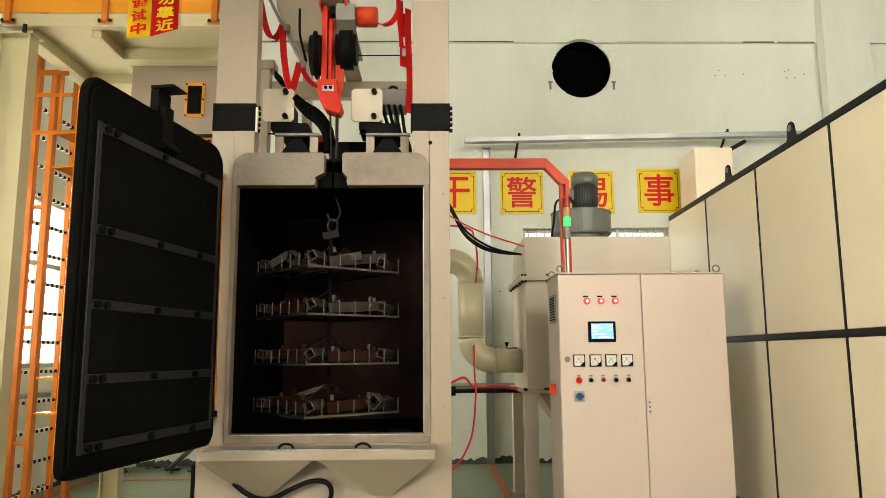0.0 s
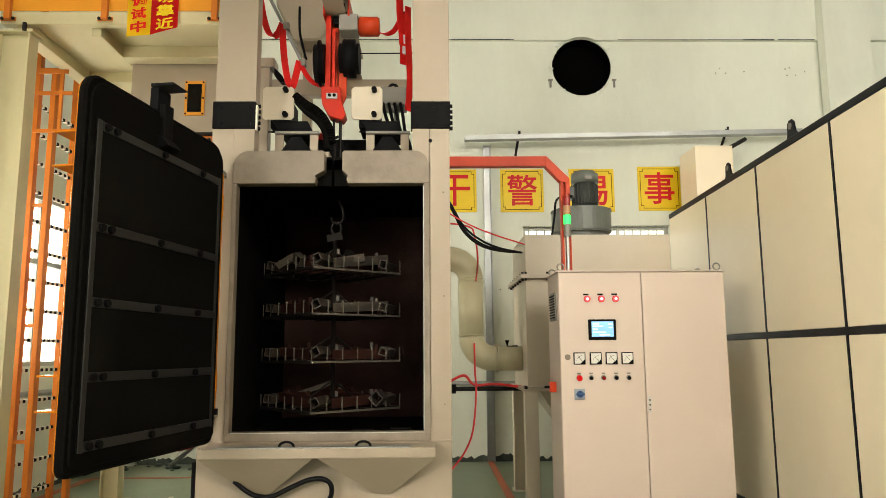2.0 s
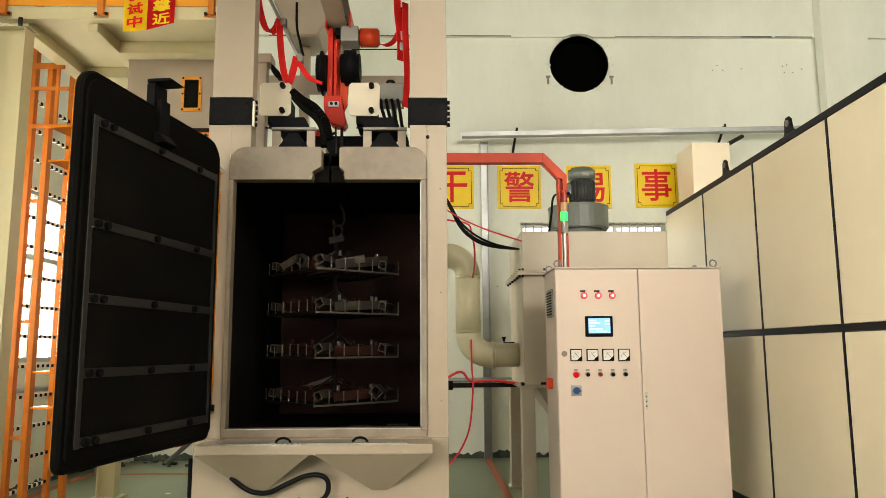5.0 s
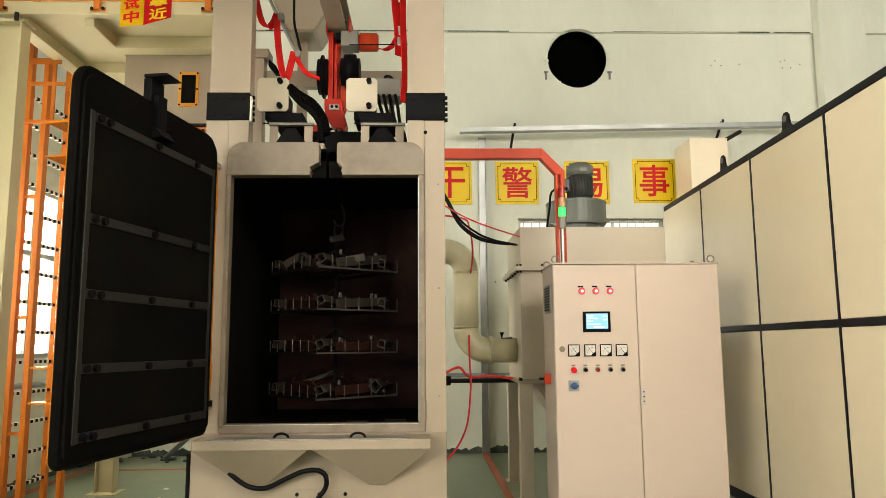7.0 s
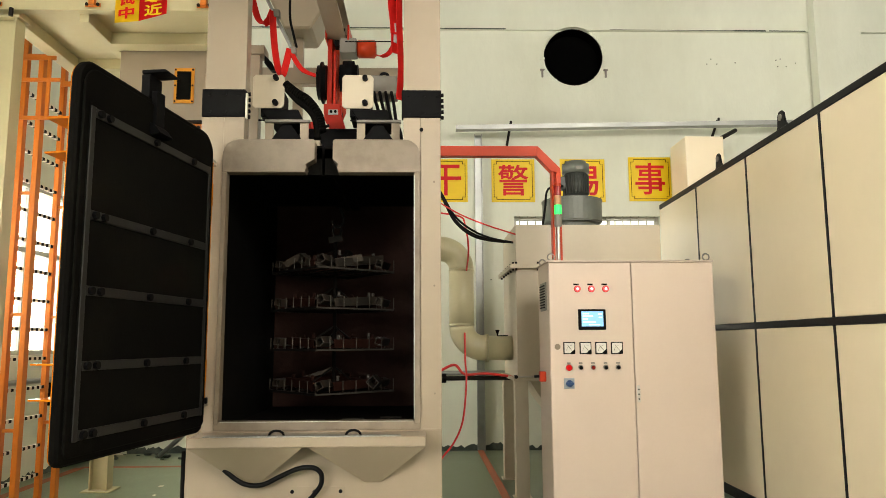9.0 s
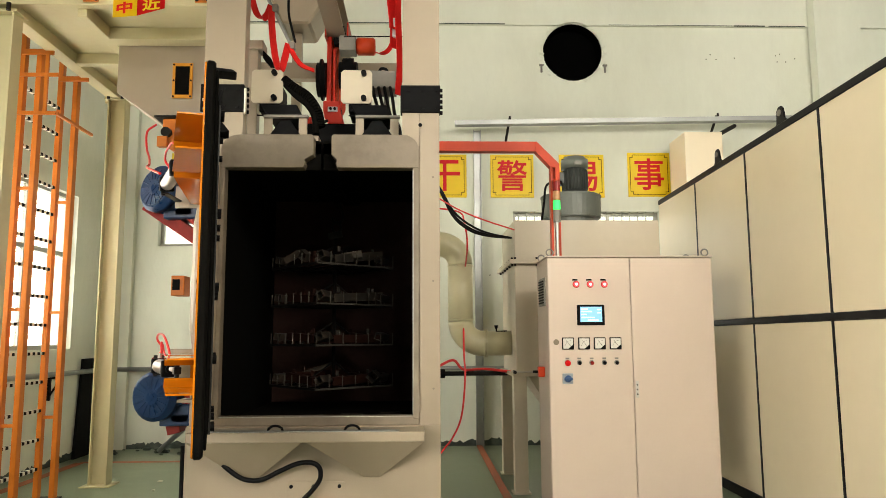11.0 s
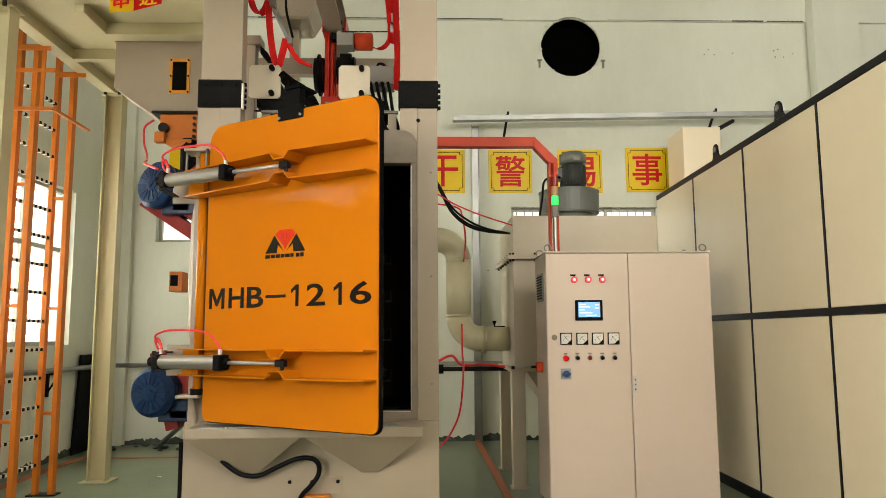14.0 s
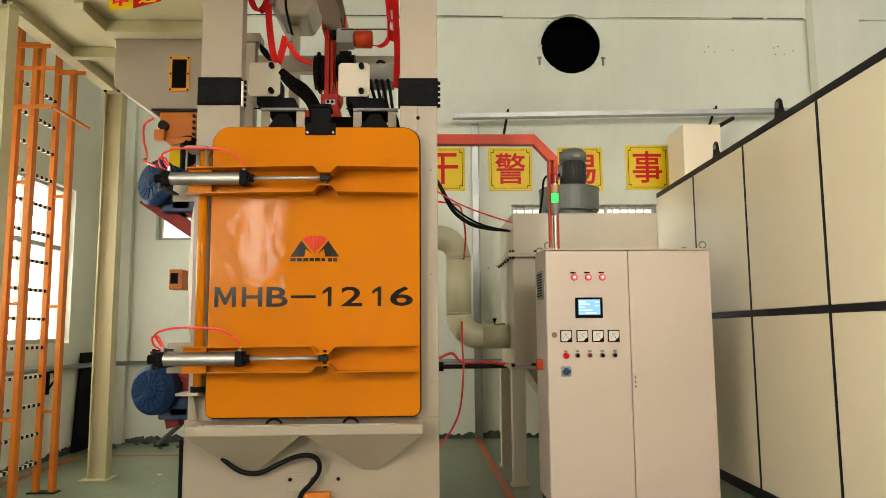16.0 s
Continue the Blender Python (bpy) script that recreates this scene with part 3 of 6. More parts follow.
def booth_part(name, bm, mat, label="", parent=None):
    """The booth stands a little askew to the hall: shear its front with the distance from the far corner."""
    for v in bm.verts:
        v.co.x += -0.029 * (8.14 - v.co.y)
    return part(name, bm, mat, parent or booth, label)


booth_part("core", box(BXF + 0.012, 4.9, seams[-1], 8.135, 0.06, BZ - 0.07), "bandblack")
for k in range(8):
    a, b = seams[k + 1] + 0.014, seams[k] - 0.014
    if k == 0:
        b = 8.14
    for z0, z1 in ((0.09, 1.475), (1.53, BZ - 0.055)):
        booth_part("panel", box(BXF, BXF + 0.03, a, b, z0, z1, 0.004, None, 1), "panel")
booth_part("top_trim", prism([(BXF - 0.008, BZ - 0.055), (BXF + 0.10, BZ - 0.055), (BXF + 0.10, BZ), (BXF - 0.008, BZ)], "y", seams[-1], 8.15, 0.004), "bandblack", "black edge trim")
booth_part("middle_trim", box(BXF - 0.006, BXF + 0.03, seams[-1], 8.14, 1.48, 1.525, 0.003), "bandblack", "black edge trim")
booth_part("base_trim", box(BXF - 0.006, BXF + 0.03, seams[-1], 8.14, 0.0, 0.085, 0.003), "bandblack", "black edge trim")
for k in range(1, 8):
    for z0, z1 in ((0.09, 1.475), (1.53, BZ - 0.06)):
        booth_part("seam_strip", box(BXF - 0.003, BXF + 0.012, seams[k] - 0.013, seams[k] + 0.013, z0, z1), "bandblack", "black edge trim")
booth_part("end_panel", box(BXF, 4.9, 8.136, 8.165, 0.0, BZ - 0.06, 0.004), "panel")
booth_part("roof", box(BXF + 0.1, 4.9, seams[-1], 8.16, BZ - 0.068, BZ - 0.025), "panel")
for y in (5.10, 6.37, 2.9):
    z = BZ - 0.015
    lug = booth_part("lifting_lug", prism([(y - 0.15, z), (y + 0.10, z), (y + 0.06, z + 0.05), (y + 0.05, z + 0.14), (y + 0.02, z + 0.165), (y - 0.02, z + 0.165), (y - 0.05, z + 0.14), (y - 0.07, z + 0.06)], "x", BXF + 0.02, BXF + 0.035, 0.002), "bandblack", "black lifting lug")
    booth_part("eye", rod((BXF + 0.012, y, z + 0.115), (BXF + 0.043, y, z + 0.115), 0.026, 12), "boxgrey", "", lug)
t = thing("vent_box", (3.15, 8.75, 0), "cream sheet-metal duct standing behind the booth", "duct")
part("casing", box(2.94, 3.42, 8.5, 9.05, 0.0, 3.93, 0.006), "panel", t)
part("stay", rod((3.43, 8.6, 3.93), (3.72, 8.8, 4.10), 0.028, 8), "castiron", t)

# ---- control cabinet ----
def control_cabinet():
    x0, x1, y, d, top = 0.601, 1.873, 5.27, 0.5, 1.985
    xs = 1.236
    c = thing("control_cabinet", ((x0 + x1) / 2, y + d / 2, 0), "beige two-door control cabinet with gauges, lamps and screen", "cabinet")
    part("plinth", box(x0 + 0.02, x1 - 0.02, y + 0.03, y + d - 0.02, 0, 0.1), "black", c)
    part("body", box(x0, x1, y + 0.022, y + d, 0.1, top, 0.006), "cabinet", c)
    part("top_lip", box(x0 - 0.008, x1 + 0.008, y - 0.006, y + d, top, top + 0.012, 0.003), "cabinet", c)
    dl = part("door", box(x0 + 0.002, xs - 0.003, y, y + 0.02, 0.11, top - 0.006, 0.004), "cabinet", c)
    dr = part("door", box(xs + 0.003, x1 - 0.002, y, y + 0.02, 0.11, top - 0.006, 0.004), "cabinet", c)
    lk = part("lock", box(xs + 0.012, xs + 0.036, y - 0.008, y, 0.925, 1.05, 0.003), "steel", dr, "steel swing-handle lock")
    for z in (0.95, 0.985, 1.02):
        m = rod((xs + 0.024, y - 0.011, z), (xs + 0.024, y - 0.006, z), 0.006, 10)
        tagged(part("lock_mark", m, "black", lk), "")
    for x in (0.818, 0.926, 1.035):
        b = part("indicator_lamp", rod((x, y - 0.004, 1.777), (x, y, 1.777), 0.026, 24), "reddark", dl, "lit red indicator lamp")
        part("lens", rod((x, y - 0.017, 1.777), (x, y - 0.004, 1.777), 0.021, 24, bevel=0.004), "redlamp", b)
        part("core", rod((x, y - 0.019, 1.777), (x, y - 0.0165, 1.777), 0.011, 16), "redcore", b)
        part("lamp_label", box(x - 0.03, x + 0.012, y - 0.003, y, 1.806, 1.818), "black", dl)
    s = part("screen", box(0.818, 1.029, y - 0.012, y, 1.466, 1.622, 0.006), "black", dl, "black-framed touch screen, lit")
    part("display", box(0.842, 1.008, y - 0.0135, y - 0.011, 1.492, 1.606), "screen", s)
    for z, a, b in ((1.588, 0.85, 0.90), (1.57, 0.85, 0.93), (1.548, 0.85, 0.89), (1.525, 0.85, 0.95), (1.505, 0.90, 0.98), (1.585, 0.97, 1.0), (1.56, 0.972, 1.0)):
        part("display_line", box(a, b, y - 0.0155, y - 0.0125, z - 0.005, z + 0.005), "screenbar", s)
    for x in (0.699, 0.822, 0.941, 1.061):
        g = part("gauge", box(x, x + 0.089, y - 0.012, y, 1.285, 1.375, 0.003), "black", dl, "square analogue panel meter")
        part("dial", box(x + 0.007, x + 0.082, y - 0.0145, y - 0.011, 1.292, 1.368), "dial", g)
        m = prism([(x + 0.082, 1.292), (x + 0.082, 1.322), (x + 0.048, 1.292)], "y", y - 0.016, y - 0.0125)
        part("cover", m, "black", g)
        part("needle", rod((x + 0.07, y - 0.0155, 1.302), (x + 0.03, y - 0.0155, 1.352), 0.0013, 6), "black", g)
        pts = [(x + 0.07 - 0.05 * math.cos(radians(a)), y - 0.0153, 1.302 + 0.05 * math.sin(radians(a))) for a in range(10, 90, 15)]
        part("scale", tube(pts, 0.0009, 5, steps=3), "black", g)
    for x, mt in ((0.737, "signred"), (0.827, "black"), (0.921, "reddark"), (1.016, "black"), (1.111, "black")):
        b = part("button", rod((x, y - 0.006, 1.187), (x, y, 1.187), 0.019, 20), "boxgrey", dl, "round push button")
        big = 0.022 if mt == "signred" else 0.013
        part("cap", rod((x, y - 0.028, 1.182), (x, y - 0.006, 1.187), big, 20, bevel=0.003), mt, b)
        part("tag", box(x - 0.014, x + 0.014, y - 0.003, y, 1.212, 1.224), "boxgrey", dl)
    w = part("rotary_switch", box(0.696, 0.776, y - 0.01, y, 1.028, 1.108, 0.004), "greybtn", dl, "square plate with a dark blue rotary switch")
    part("knob", rod((0.736, y - 0.03, 1.068), (0.736, y - 0.01, 1.068), 0.026, 20, bevel=0.003), "bluebtn", w)
    part("grip", box(0.704, 0.768, y - 0.042, y - 0.03, 1.06, 1.076, 0.003), "bluebtn", w)
    v = part("vent", box(x0 - 0.012, x0, y + 0.1, y + 0.34, 1.62, 1.84, 0.003), "boxgrey", c, "grey louvred side vent")
    for k in range(9):
        z = 1.64 + k * 0.021
        part("slat", box(x0 - 0.02, x0 - 0.012, y + 0.12, y + 0.32, z, z + 0.009), "black", v)
    h = part("side_switch", box(x0 - 0.05, x0, y + 0.2, y + 0.27, 1.07, 1.15, 0.008), "trunk", c, "orange-red isolator switch")
    part("lever", box(x0 - 0.09, x0 - 0.05, y + 0.225, y + 0.245, 1.10, 1.12, 0.004), "black", h)
    for x, yy in ((x0 + 0.03, y + 0.05), (x1 - 0.03, y + 0.05), (x0 + 0.03, y + d - 0.06), (x1 - 0.03, y + d - 0.06)):
        pts = [(x + 0.026 * math.sin(a), yy, top + 0.042 - 0.026 * math.cos(a)) for a in [2 * math.pi * k / 12 for k in range(13)]]
        part("lifting_eye", tube(pts, 0.006, 6, steps=2), "boxgrey", c, "steel lifting eye")
    part("smudge", rod((x0 + 0.055, y - 0.0012, 1.34), (x0 + 0.055, y, 1.34), 0.022, 18), "stained", c, "brown smudge on the paint")


control_cabinet()

# ---- dust filter with fan, duct and trunking ----
def dust_filter():
    f = thing("dust_filter", (1.17, 6.9, 0), "pale cream sheet-metal dust filter housing on legs", "dust filter")
    part("upper_housing", box(0.50, 1.86, 6.4, 7.4, 2.09, 2.46, 0.006), "filterpaint", f)
    part("housing", box(0.50, 1.86, 6.4, 7.4, 1.06, 2.05, 0.006), "filterpaint", f)
    part("flange", box(0.45, 1.90, 6.35, 7.45, 2.05, 2.07, 0.002), "filterpaint", f)
    part("flange", box(0.45, 1.90, 6.35, 7.45, 2.0705, 2.09, 0.002), "filterpaint", f)
    part("lower_flange", box(0.46, 1.90, 6.36, 7.44, 1.03, 1.06, 0.002), "filterpaint", f)
    for k in range(6):
        part("bolt", rod((0.475, 6.4 + k * 0.19, 2.03), (0.475, 6.4 + k * 0.19, 2.11), 0.011, 8), "castiron", f)
    for k in range(7):
        part("bolt", rod((0.50 + k * 0.2, 6.37, 2.03), (0.50 + k * 0.2, 6.37, 2.11), 0.011, 8), "castiron", f)
    for x, y in ((0.47, 6.38), (1.76, 6.38), (0.47, 7.3), (1.76, 7.3)):
        leg = part("leg", box(x, x + 0.12, y, y + 0.12, 0.012, 1.03, 0.004), "filterpaint", f)
        part("foot", box(x - 0.02, x + 0.14, y - 0.02, y + 0.14, 0.0, 0.012), "filterpaint", leg)
    m = bmesh.new()
    a = [m.verts.new(p) for p in ((0.62, 6.5, 1.03), (1.76, 6.5, 1.03), (1.76, 7.3, 1.03), (0.62, 7.3, 1.03))]
    b = [m.verts.new(p) for p in ((1.05, 6.8, 0.4), (1.3, 6.8, 0.4), (1.3, 7.0, 0.4), (1.05, 7.0, 0.4))]
    m.faces.new(a)
    m.faces.new(b)
    for i in range(4):
        m.faces.new((a[i], a[(i + 1) % 4], b[(i + 1) % 4], b[i]))
    part("hopper", m, "filterpaint", f)
    part("pull_rod", rod((0.45, 6.30, 1.07), (0.74, 6.30, 1.075), 0.008, 8), "steel", f)
    for x in (0.47, 0.72):
        part("pin", rod((x, 6.27, 1.07), (x, 6.36, 1.07), 0.016, 10), "castiron", f)


dust_filter()


def exhaust_fan():
    x, y = 1.142, 6.9
    xm = x + 0.048
    f = thing("exhaust_fan", (x, y, 2.46), "grey-green exhaust fan with upright ribbed motor", "fan")
    part("volute", rod((x, y, 2.545), (x, y, 2.785), 0.295, 40, bevel=0.012), "grey", f)
    part("rim", rod((x, y, 2.765), (x, y, 2.777), 0.302, 40), "grey", f)
    part("base_ring", rod((x, y, 2.46), (x, y, 2.545), 0.23, 32), "grey", f)
    part("motor_foot", rod((xm, y, 2.785), (xm, y, 2.81), 0.155, 28), "motorgrey", f)
    mo = part("motor", rod((xm, y, 2.81), (xm, y, 3.06), 0.118, 32, bevel=0.01), "motorgrey", f, "dark grey ribbed motor", True)
    for k in range(24):
        a = 2 * math.pi * k / 24
        c, q = math.cos(a), math.sin(a)
        part("fin", rod((xm + 0.124 * c, y + 0.124 * q, 2.845), (xm + 0.124 * c, y + 0.124 * q, 3.04), 0.007, 5), "motorgrey", mo)
    part("motor_cap", rod((xm, y, 3.035), (xm, y, 3.182), 0.136, 32, bevel=0.03), "grey", f, "grey fan cowl", True)
    part("terminal_box", box(xm - 0.19, xm - 0.115, y - 0.07, y + 0.07, 2.90, 3.02, 0.01), "motorgrey", f)
    part("name_plate", box(xm - 0.03, xm + 0.04, y - 0.145, y - 0.13, 3.08, 3.11), "boxgrey", f)
    part("cable", tube([(xm - 0.15, y - 0.08, 2.92), (xm - 0.32, y - 0.2, 2.86), (xm - 0.37, y - 0.3, 2.66), (xm - 0.40, y - 0.3, 2.47)], 0.011), "cable", f)


exhaust_fan()


def suction_duct():
    d = thing("suction_duct", (0.02, 6.8, 1.2), "cream round suction duct with two elbows", "duct")
    r, y, xc = 0.121, 6.8, 0.018

    def elbow(cx, cz, rad, a0, a1):
        return [(cx + rad * math.cos(radians(a0 + (a1 - a0) * k / 10)), y, cz + rad * math.sin(radians(a0 + (a1 - a0) * k / 10))) for k in range(11)]

    up = elbow(xc - 0.20, 2.085, 0.20, 90, 0)
    low = elbow(xc + 0.21, 1.533, 0.21, 180, 270)
    part("upper_elbow", tube([(-0.36, y, 2.285)] + up, r, 28, steps=0), "duct", d, smooth=True)
    part("pipe", rod((xc, y, 1.533), (xc, y, 2.085), r, 28), "duct", d, smooth=True)
    part("lower_elbow", tube(low + [(0.25, y, 1.323)], r, 28, steps=0), "duct", d, smooth=True)
    part("outlet", rod((0.25, y, 1.323), (0.50, y, 1.323), r - 0.004, 28), "duct", d, smooth=True)
    for x in (0.245, 0.262):
        part("collar", rod((x, y, 1.323), (x + 0.011, y, 1.323), r + 0.014, 28), "duct", d)
    for z in (1.55, 2.07):
        part("weld_ring", rod((xc, y, z - 0.006), (xc, y, z + 0.006), r + 0.004, 28), "duct", d)
    m = rod((0.36, y - 0.03, 1.43), (0.36, y - 0.03, 1.47), 0.006, 8)
    part("damper_lever", rod((0.36, y - 0.03, 1.455), (0.36, y - 0.03, 1.495), 0.008, 8, m, 0.022), "black", d)
    part("damper_bar", rod((0.36, y - 0.03, 1.435), (0.46, y - 0.03, 1.44), 0.007, 8), "black", d)


suction_duct()

t = thing("cable_trunking", (0.73, 5.6, 2.0), "orange-red square cable trunking from machine to cabinet", "cable trunking")
part("run", box(-0.236, 0.575, 5.56, 5.64, 2.895, 2.978, 0.003), "trunk", t)
part("bend", prism([(0.575, 2.895), (0.575, 2.978), (0.588, 2.978), (0.772, 2.79), (0.772, 2.75), (0.695, 2.765)], "y", 5.56, 5.64, 0.002), "trunk", t)
part("drop", box(0.696, 0.714, 5.56, 5.64, 2.0, 2.76, 0.002), "trunk", t)
part("drop", box(0.736, 0.772, 5.56, 5.64, 2.0, 2.755, 0.002), "trunk", t)
part("drop_back", box(0.714, 0.736, 5.60, 5.64, 2.38, 2.76), "trunk", t)
s = thing("signal_tower", (0.735, 5.53, 2.0), "stacked signal lamp with its green segment lit", "signal lamp")
part("pole", rod((0.735, 5.53, 1.99), (0.735, 5.53, 2.30), 0.012, 10), "steel", s)
part("base", rod((0.735, 5.53, 2.30), (0.735, 5.53, 2.40), 0.03, 20, bevel=0.004), "boxgrey", s)
part("green_lamp", rod((0.735, 5.53, 2.402), (0.735, 5.53, 2.478), 0.03, 20, bevel=0.003), "greenlamp", s, "lit green lamp segment")
part("amber_lamp", rod((0.735, 5.53, 2.48), (0.735, 5.53, 2.555), 0.03, 20, bevel=0.003), "amber", s, "unlit amber lamp segment")
part("red_lamp", rod((0.735, 5.53, 2.557), (0.735, 5.53, 2.632), 0.03, 20, bevel=0.003), "reddark", s, "unlit red lamp segment")
part("cap", rod((0.735, 5.53, 2.632), (0.735, 5.53, 2.655), 0.03, 20, bevel=0.006), "trunk", s)

for k, dz in enumerate((0.0, -0.03, -0.05)):
    b = tube([(-0.26, 6.1, 2.80 + dz * 0.4), (-0.184, 6.1, 2.68 + dz * 0.6), (-0.076, 6.1, 2.49 + dz), (0.072, 6.12, 2.37 + dz), (0.25, 6.25, 2.315 + dz * 0.5), (0.48, 6.45, 2.30)], 0.010)
    solo("power_cable", b, "cable", "black power cable slung between machine and filter", "cable", group="slung cables", smooth=True)
b = tube([(-0.26, 6.0, 2.62), (-0.04, 6.05, 2.50), (0.2, 6.15, 2.42), (0.5, 6.4, 2.37)], 0.007)
solo("air_hose", b, "hose", "thin red air hose slung to the filter", "hose", group="air hoses", smooth=True)
b = tube([(-0.26, 6.3, 2.56), (-0.02, 6.3, 2.52), (0.03, 6.3, 2.43), (0.057, 6.3, 2.198), (0.06, 6.95, 1.9), (0.03, 6.5, 1.255), (0.028, 6.3, 1.056), (-0.004, 6.3, 0.71), (-0.081, 6.3, 0.515), (-0.196, 6.3, 0.37), (-0.42, 6.25, 0.1), (-0.6, 6.2, 0.01)], 0.0085)
solo("air_hose", b, "hose", "red air hose hanging down to the floor", "hose", group="air hoses", smooth=True)
b = tube([(-0.2, 6.9, 1.10), (-0.05, 6.9, 1.16), (0.05, 6.9, 1.07), (0.25, 6.9, 1.075), (0.5, 6.8, 1.05)], 0.013)
solo("air_hose", b, "hose", "red air hose along the steel pipe", "hose", group="air hoses", smooth=True)
t = thing("air_pipe", (0.1, 6.95, 1.03), "brown steel air pipe from machine to filter", "pipe")
part("tube", rod((-0.26, 6.95, 1.03), (0.52, 6.95, 1.03), 0.022, 14), "castiron", t)
part("fitting", rod((-0.20, 6.95, 1.03), (-0.13, 6.95, 1.03), 0.045, 12), "black", t)
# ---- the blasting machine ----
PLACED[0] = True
FY = 4.56
HXD, HYD = -1.763, 4.466
mach = thing("blasting_machine", (-1.05, 5.6, 0), "cream hook-type blasting machine with dark lined chamber", "blasting machine")
OX0, OX1, OZ0, OZ1 = -1.668, -0.417, 0.882, 2.511
part("jamb", box(-1.85, OX0 - 0.03, FY, FY + 0.07, 0.82, 2.895, 0.004), "cream", mach)
part("jamb", box(OX1 + 0.04, -0.24, FY, FY + 0.07, 0.82, 2.895, 0.004), "cream", mach)
part("jamb_head", box(OX0 - 0.0295, -1.565, FY + 0.0005, FY + 0.07, 2.62, 2.895), "cream", mach)
part("jamb_head", box(-0.492, OX1 + 0.0395, FY + 0.0005, FY + 0.07, 2.62, 2.895), "cream", mach)
part("apron", box(-1.87, -0.24, FY, FY + 0.07, -0.069, 0.82, 0.004), "cream", mach)
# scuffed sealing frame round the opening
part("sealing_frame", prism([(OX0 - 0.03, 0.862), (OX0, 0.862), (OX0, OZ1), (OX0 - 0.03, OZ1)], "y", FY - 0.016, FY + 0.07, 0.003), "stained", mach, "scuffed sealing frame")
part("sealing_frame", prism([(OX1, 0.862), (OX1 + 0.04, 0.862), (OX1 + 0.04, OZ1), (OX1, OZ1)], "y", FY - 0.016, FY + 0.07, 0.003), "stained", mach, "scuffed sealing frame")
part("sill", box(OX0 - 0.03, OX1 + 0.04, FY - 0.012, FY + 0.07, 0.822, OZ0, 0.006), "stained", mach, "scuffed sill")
part("bright_edge", box(OX0 + 0.01, OX1 - 0.005, FY - 0.0155, FY - 0.0125, OZ0 - 0.006, OZ0 - 0.001), "steel", mach, "thin bright steel strip along the opening")
part("bright_edge", box(OX1 - 0.004, OX1 + 0.002, FY - 0.019, FY - 0.0165, OZ0 + 0.01, OZ1 - 0.02), "galv", mach, "thin bright steel strip along the opening")
SL, SR = -1.085, -0.966


def lintel(x_out, x_in, x_t, sign):
    r = 0.11
    pts = [(x_out, OZ1)]
    for k in range(7):
        a = radians(180 - 90 * k / 6) if sign > 0 else radians(90 * k / 6)
        pts.append((x_out + sign * r + r * math.cos(a), 2.738 - r + r * math.sin(a)))
    if sign < 0:
        pts = [pts[0]] + pts[1:]
    pts += [(x_in - sign * 0.012, 2.738), (x_in, 2.725), (x_in, 2.60), (x_t, 2.565), (x_t + sign * 0.008, 2.535), (x_t, 2.53), (x_t, OZ1)]
    return pts


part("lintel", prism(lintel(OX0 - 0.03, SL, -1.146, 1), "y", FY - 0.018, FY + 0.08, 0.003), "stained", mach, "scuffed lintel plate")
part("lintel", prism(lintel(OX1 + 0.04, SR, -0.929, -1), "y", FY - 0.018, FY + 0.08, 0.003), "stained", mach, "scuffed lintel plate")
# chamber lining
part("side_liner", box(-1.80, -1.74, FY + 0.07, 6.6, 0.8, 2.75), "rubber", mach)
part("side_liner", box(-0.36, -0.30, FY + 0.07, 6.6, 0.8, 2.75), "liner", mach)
part("back_liner", box(-1.80, -0.30, 6.6, 6.66, 0.8, 2.75), "backliner", mach, "worn brown chamber lining, coloured lighter for the light that reaches it")
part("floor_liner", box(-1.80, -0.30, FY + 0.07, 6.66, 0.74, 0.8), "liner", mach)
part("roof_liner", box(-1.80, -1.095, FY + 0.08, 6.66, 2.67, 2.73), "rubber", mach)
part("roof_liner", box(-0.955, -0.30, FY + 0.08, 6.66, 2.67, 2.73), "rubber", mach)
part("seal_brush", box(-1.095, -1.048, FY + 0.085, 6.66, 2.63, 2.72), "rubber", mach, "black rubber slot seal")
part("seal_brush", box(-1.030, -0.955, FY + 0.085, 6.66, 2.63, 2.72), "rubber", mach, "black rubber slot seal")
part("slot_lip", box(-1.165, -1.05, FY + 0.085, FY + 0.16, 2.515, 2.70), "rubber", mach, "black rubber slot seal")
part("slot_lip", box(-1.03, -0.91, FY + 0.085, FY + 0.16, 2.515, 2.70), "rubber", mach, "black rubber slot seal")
for k in range(3):
    x = -1.25 + 0.28 * k
    part("floor_grate", box(x, x + 0.16, 5.3 + 0.1 * k, 5.34 + 0.1 * k, 0.80, 0.812, 0.003), "castiron", mach)
# outer shell
part("shell_side", box(-1.87, -1.81, FY + 0.07, 6.75, -0.069, 2.82, 0.004), "cream", mach)
part("shell_side", box(-0.29, -0.24, FY + 0.07, 6.75, -0.069, 2.82, 0.004), "cream", mach)
part("shell_back", box(-1.87, -0.24, 6.75, 6.8, -0.069, 2.82, 0.004), "cream", mach)
part("roof_plate", box(-1.81, -1.10, FY + 0.30, 6.75, 2.74, 2.82), "cream", mach)
part("roof_plate", box(-0.95, -0.29, FY + 0.30, 6.75, 2.74, 2.82), "cream", mach)
part("wheel_housing", prism([(4.95, 1.45), (5.1, 1.15), (6.3, 1.15), (6.5, 1.5), (6.5, 2.2), (6.3, 2.5), (5.1, 2.5), (4.95, 2.2)], "x", -2.0, -1.87, 0.03), "cream", mach)
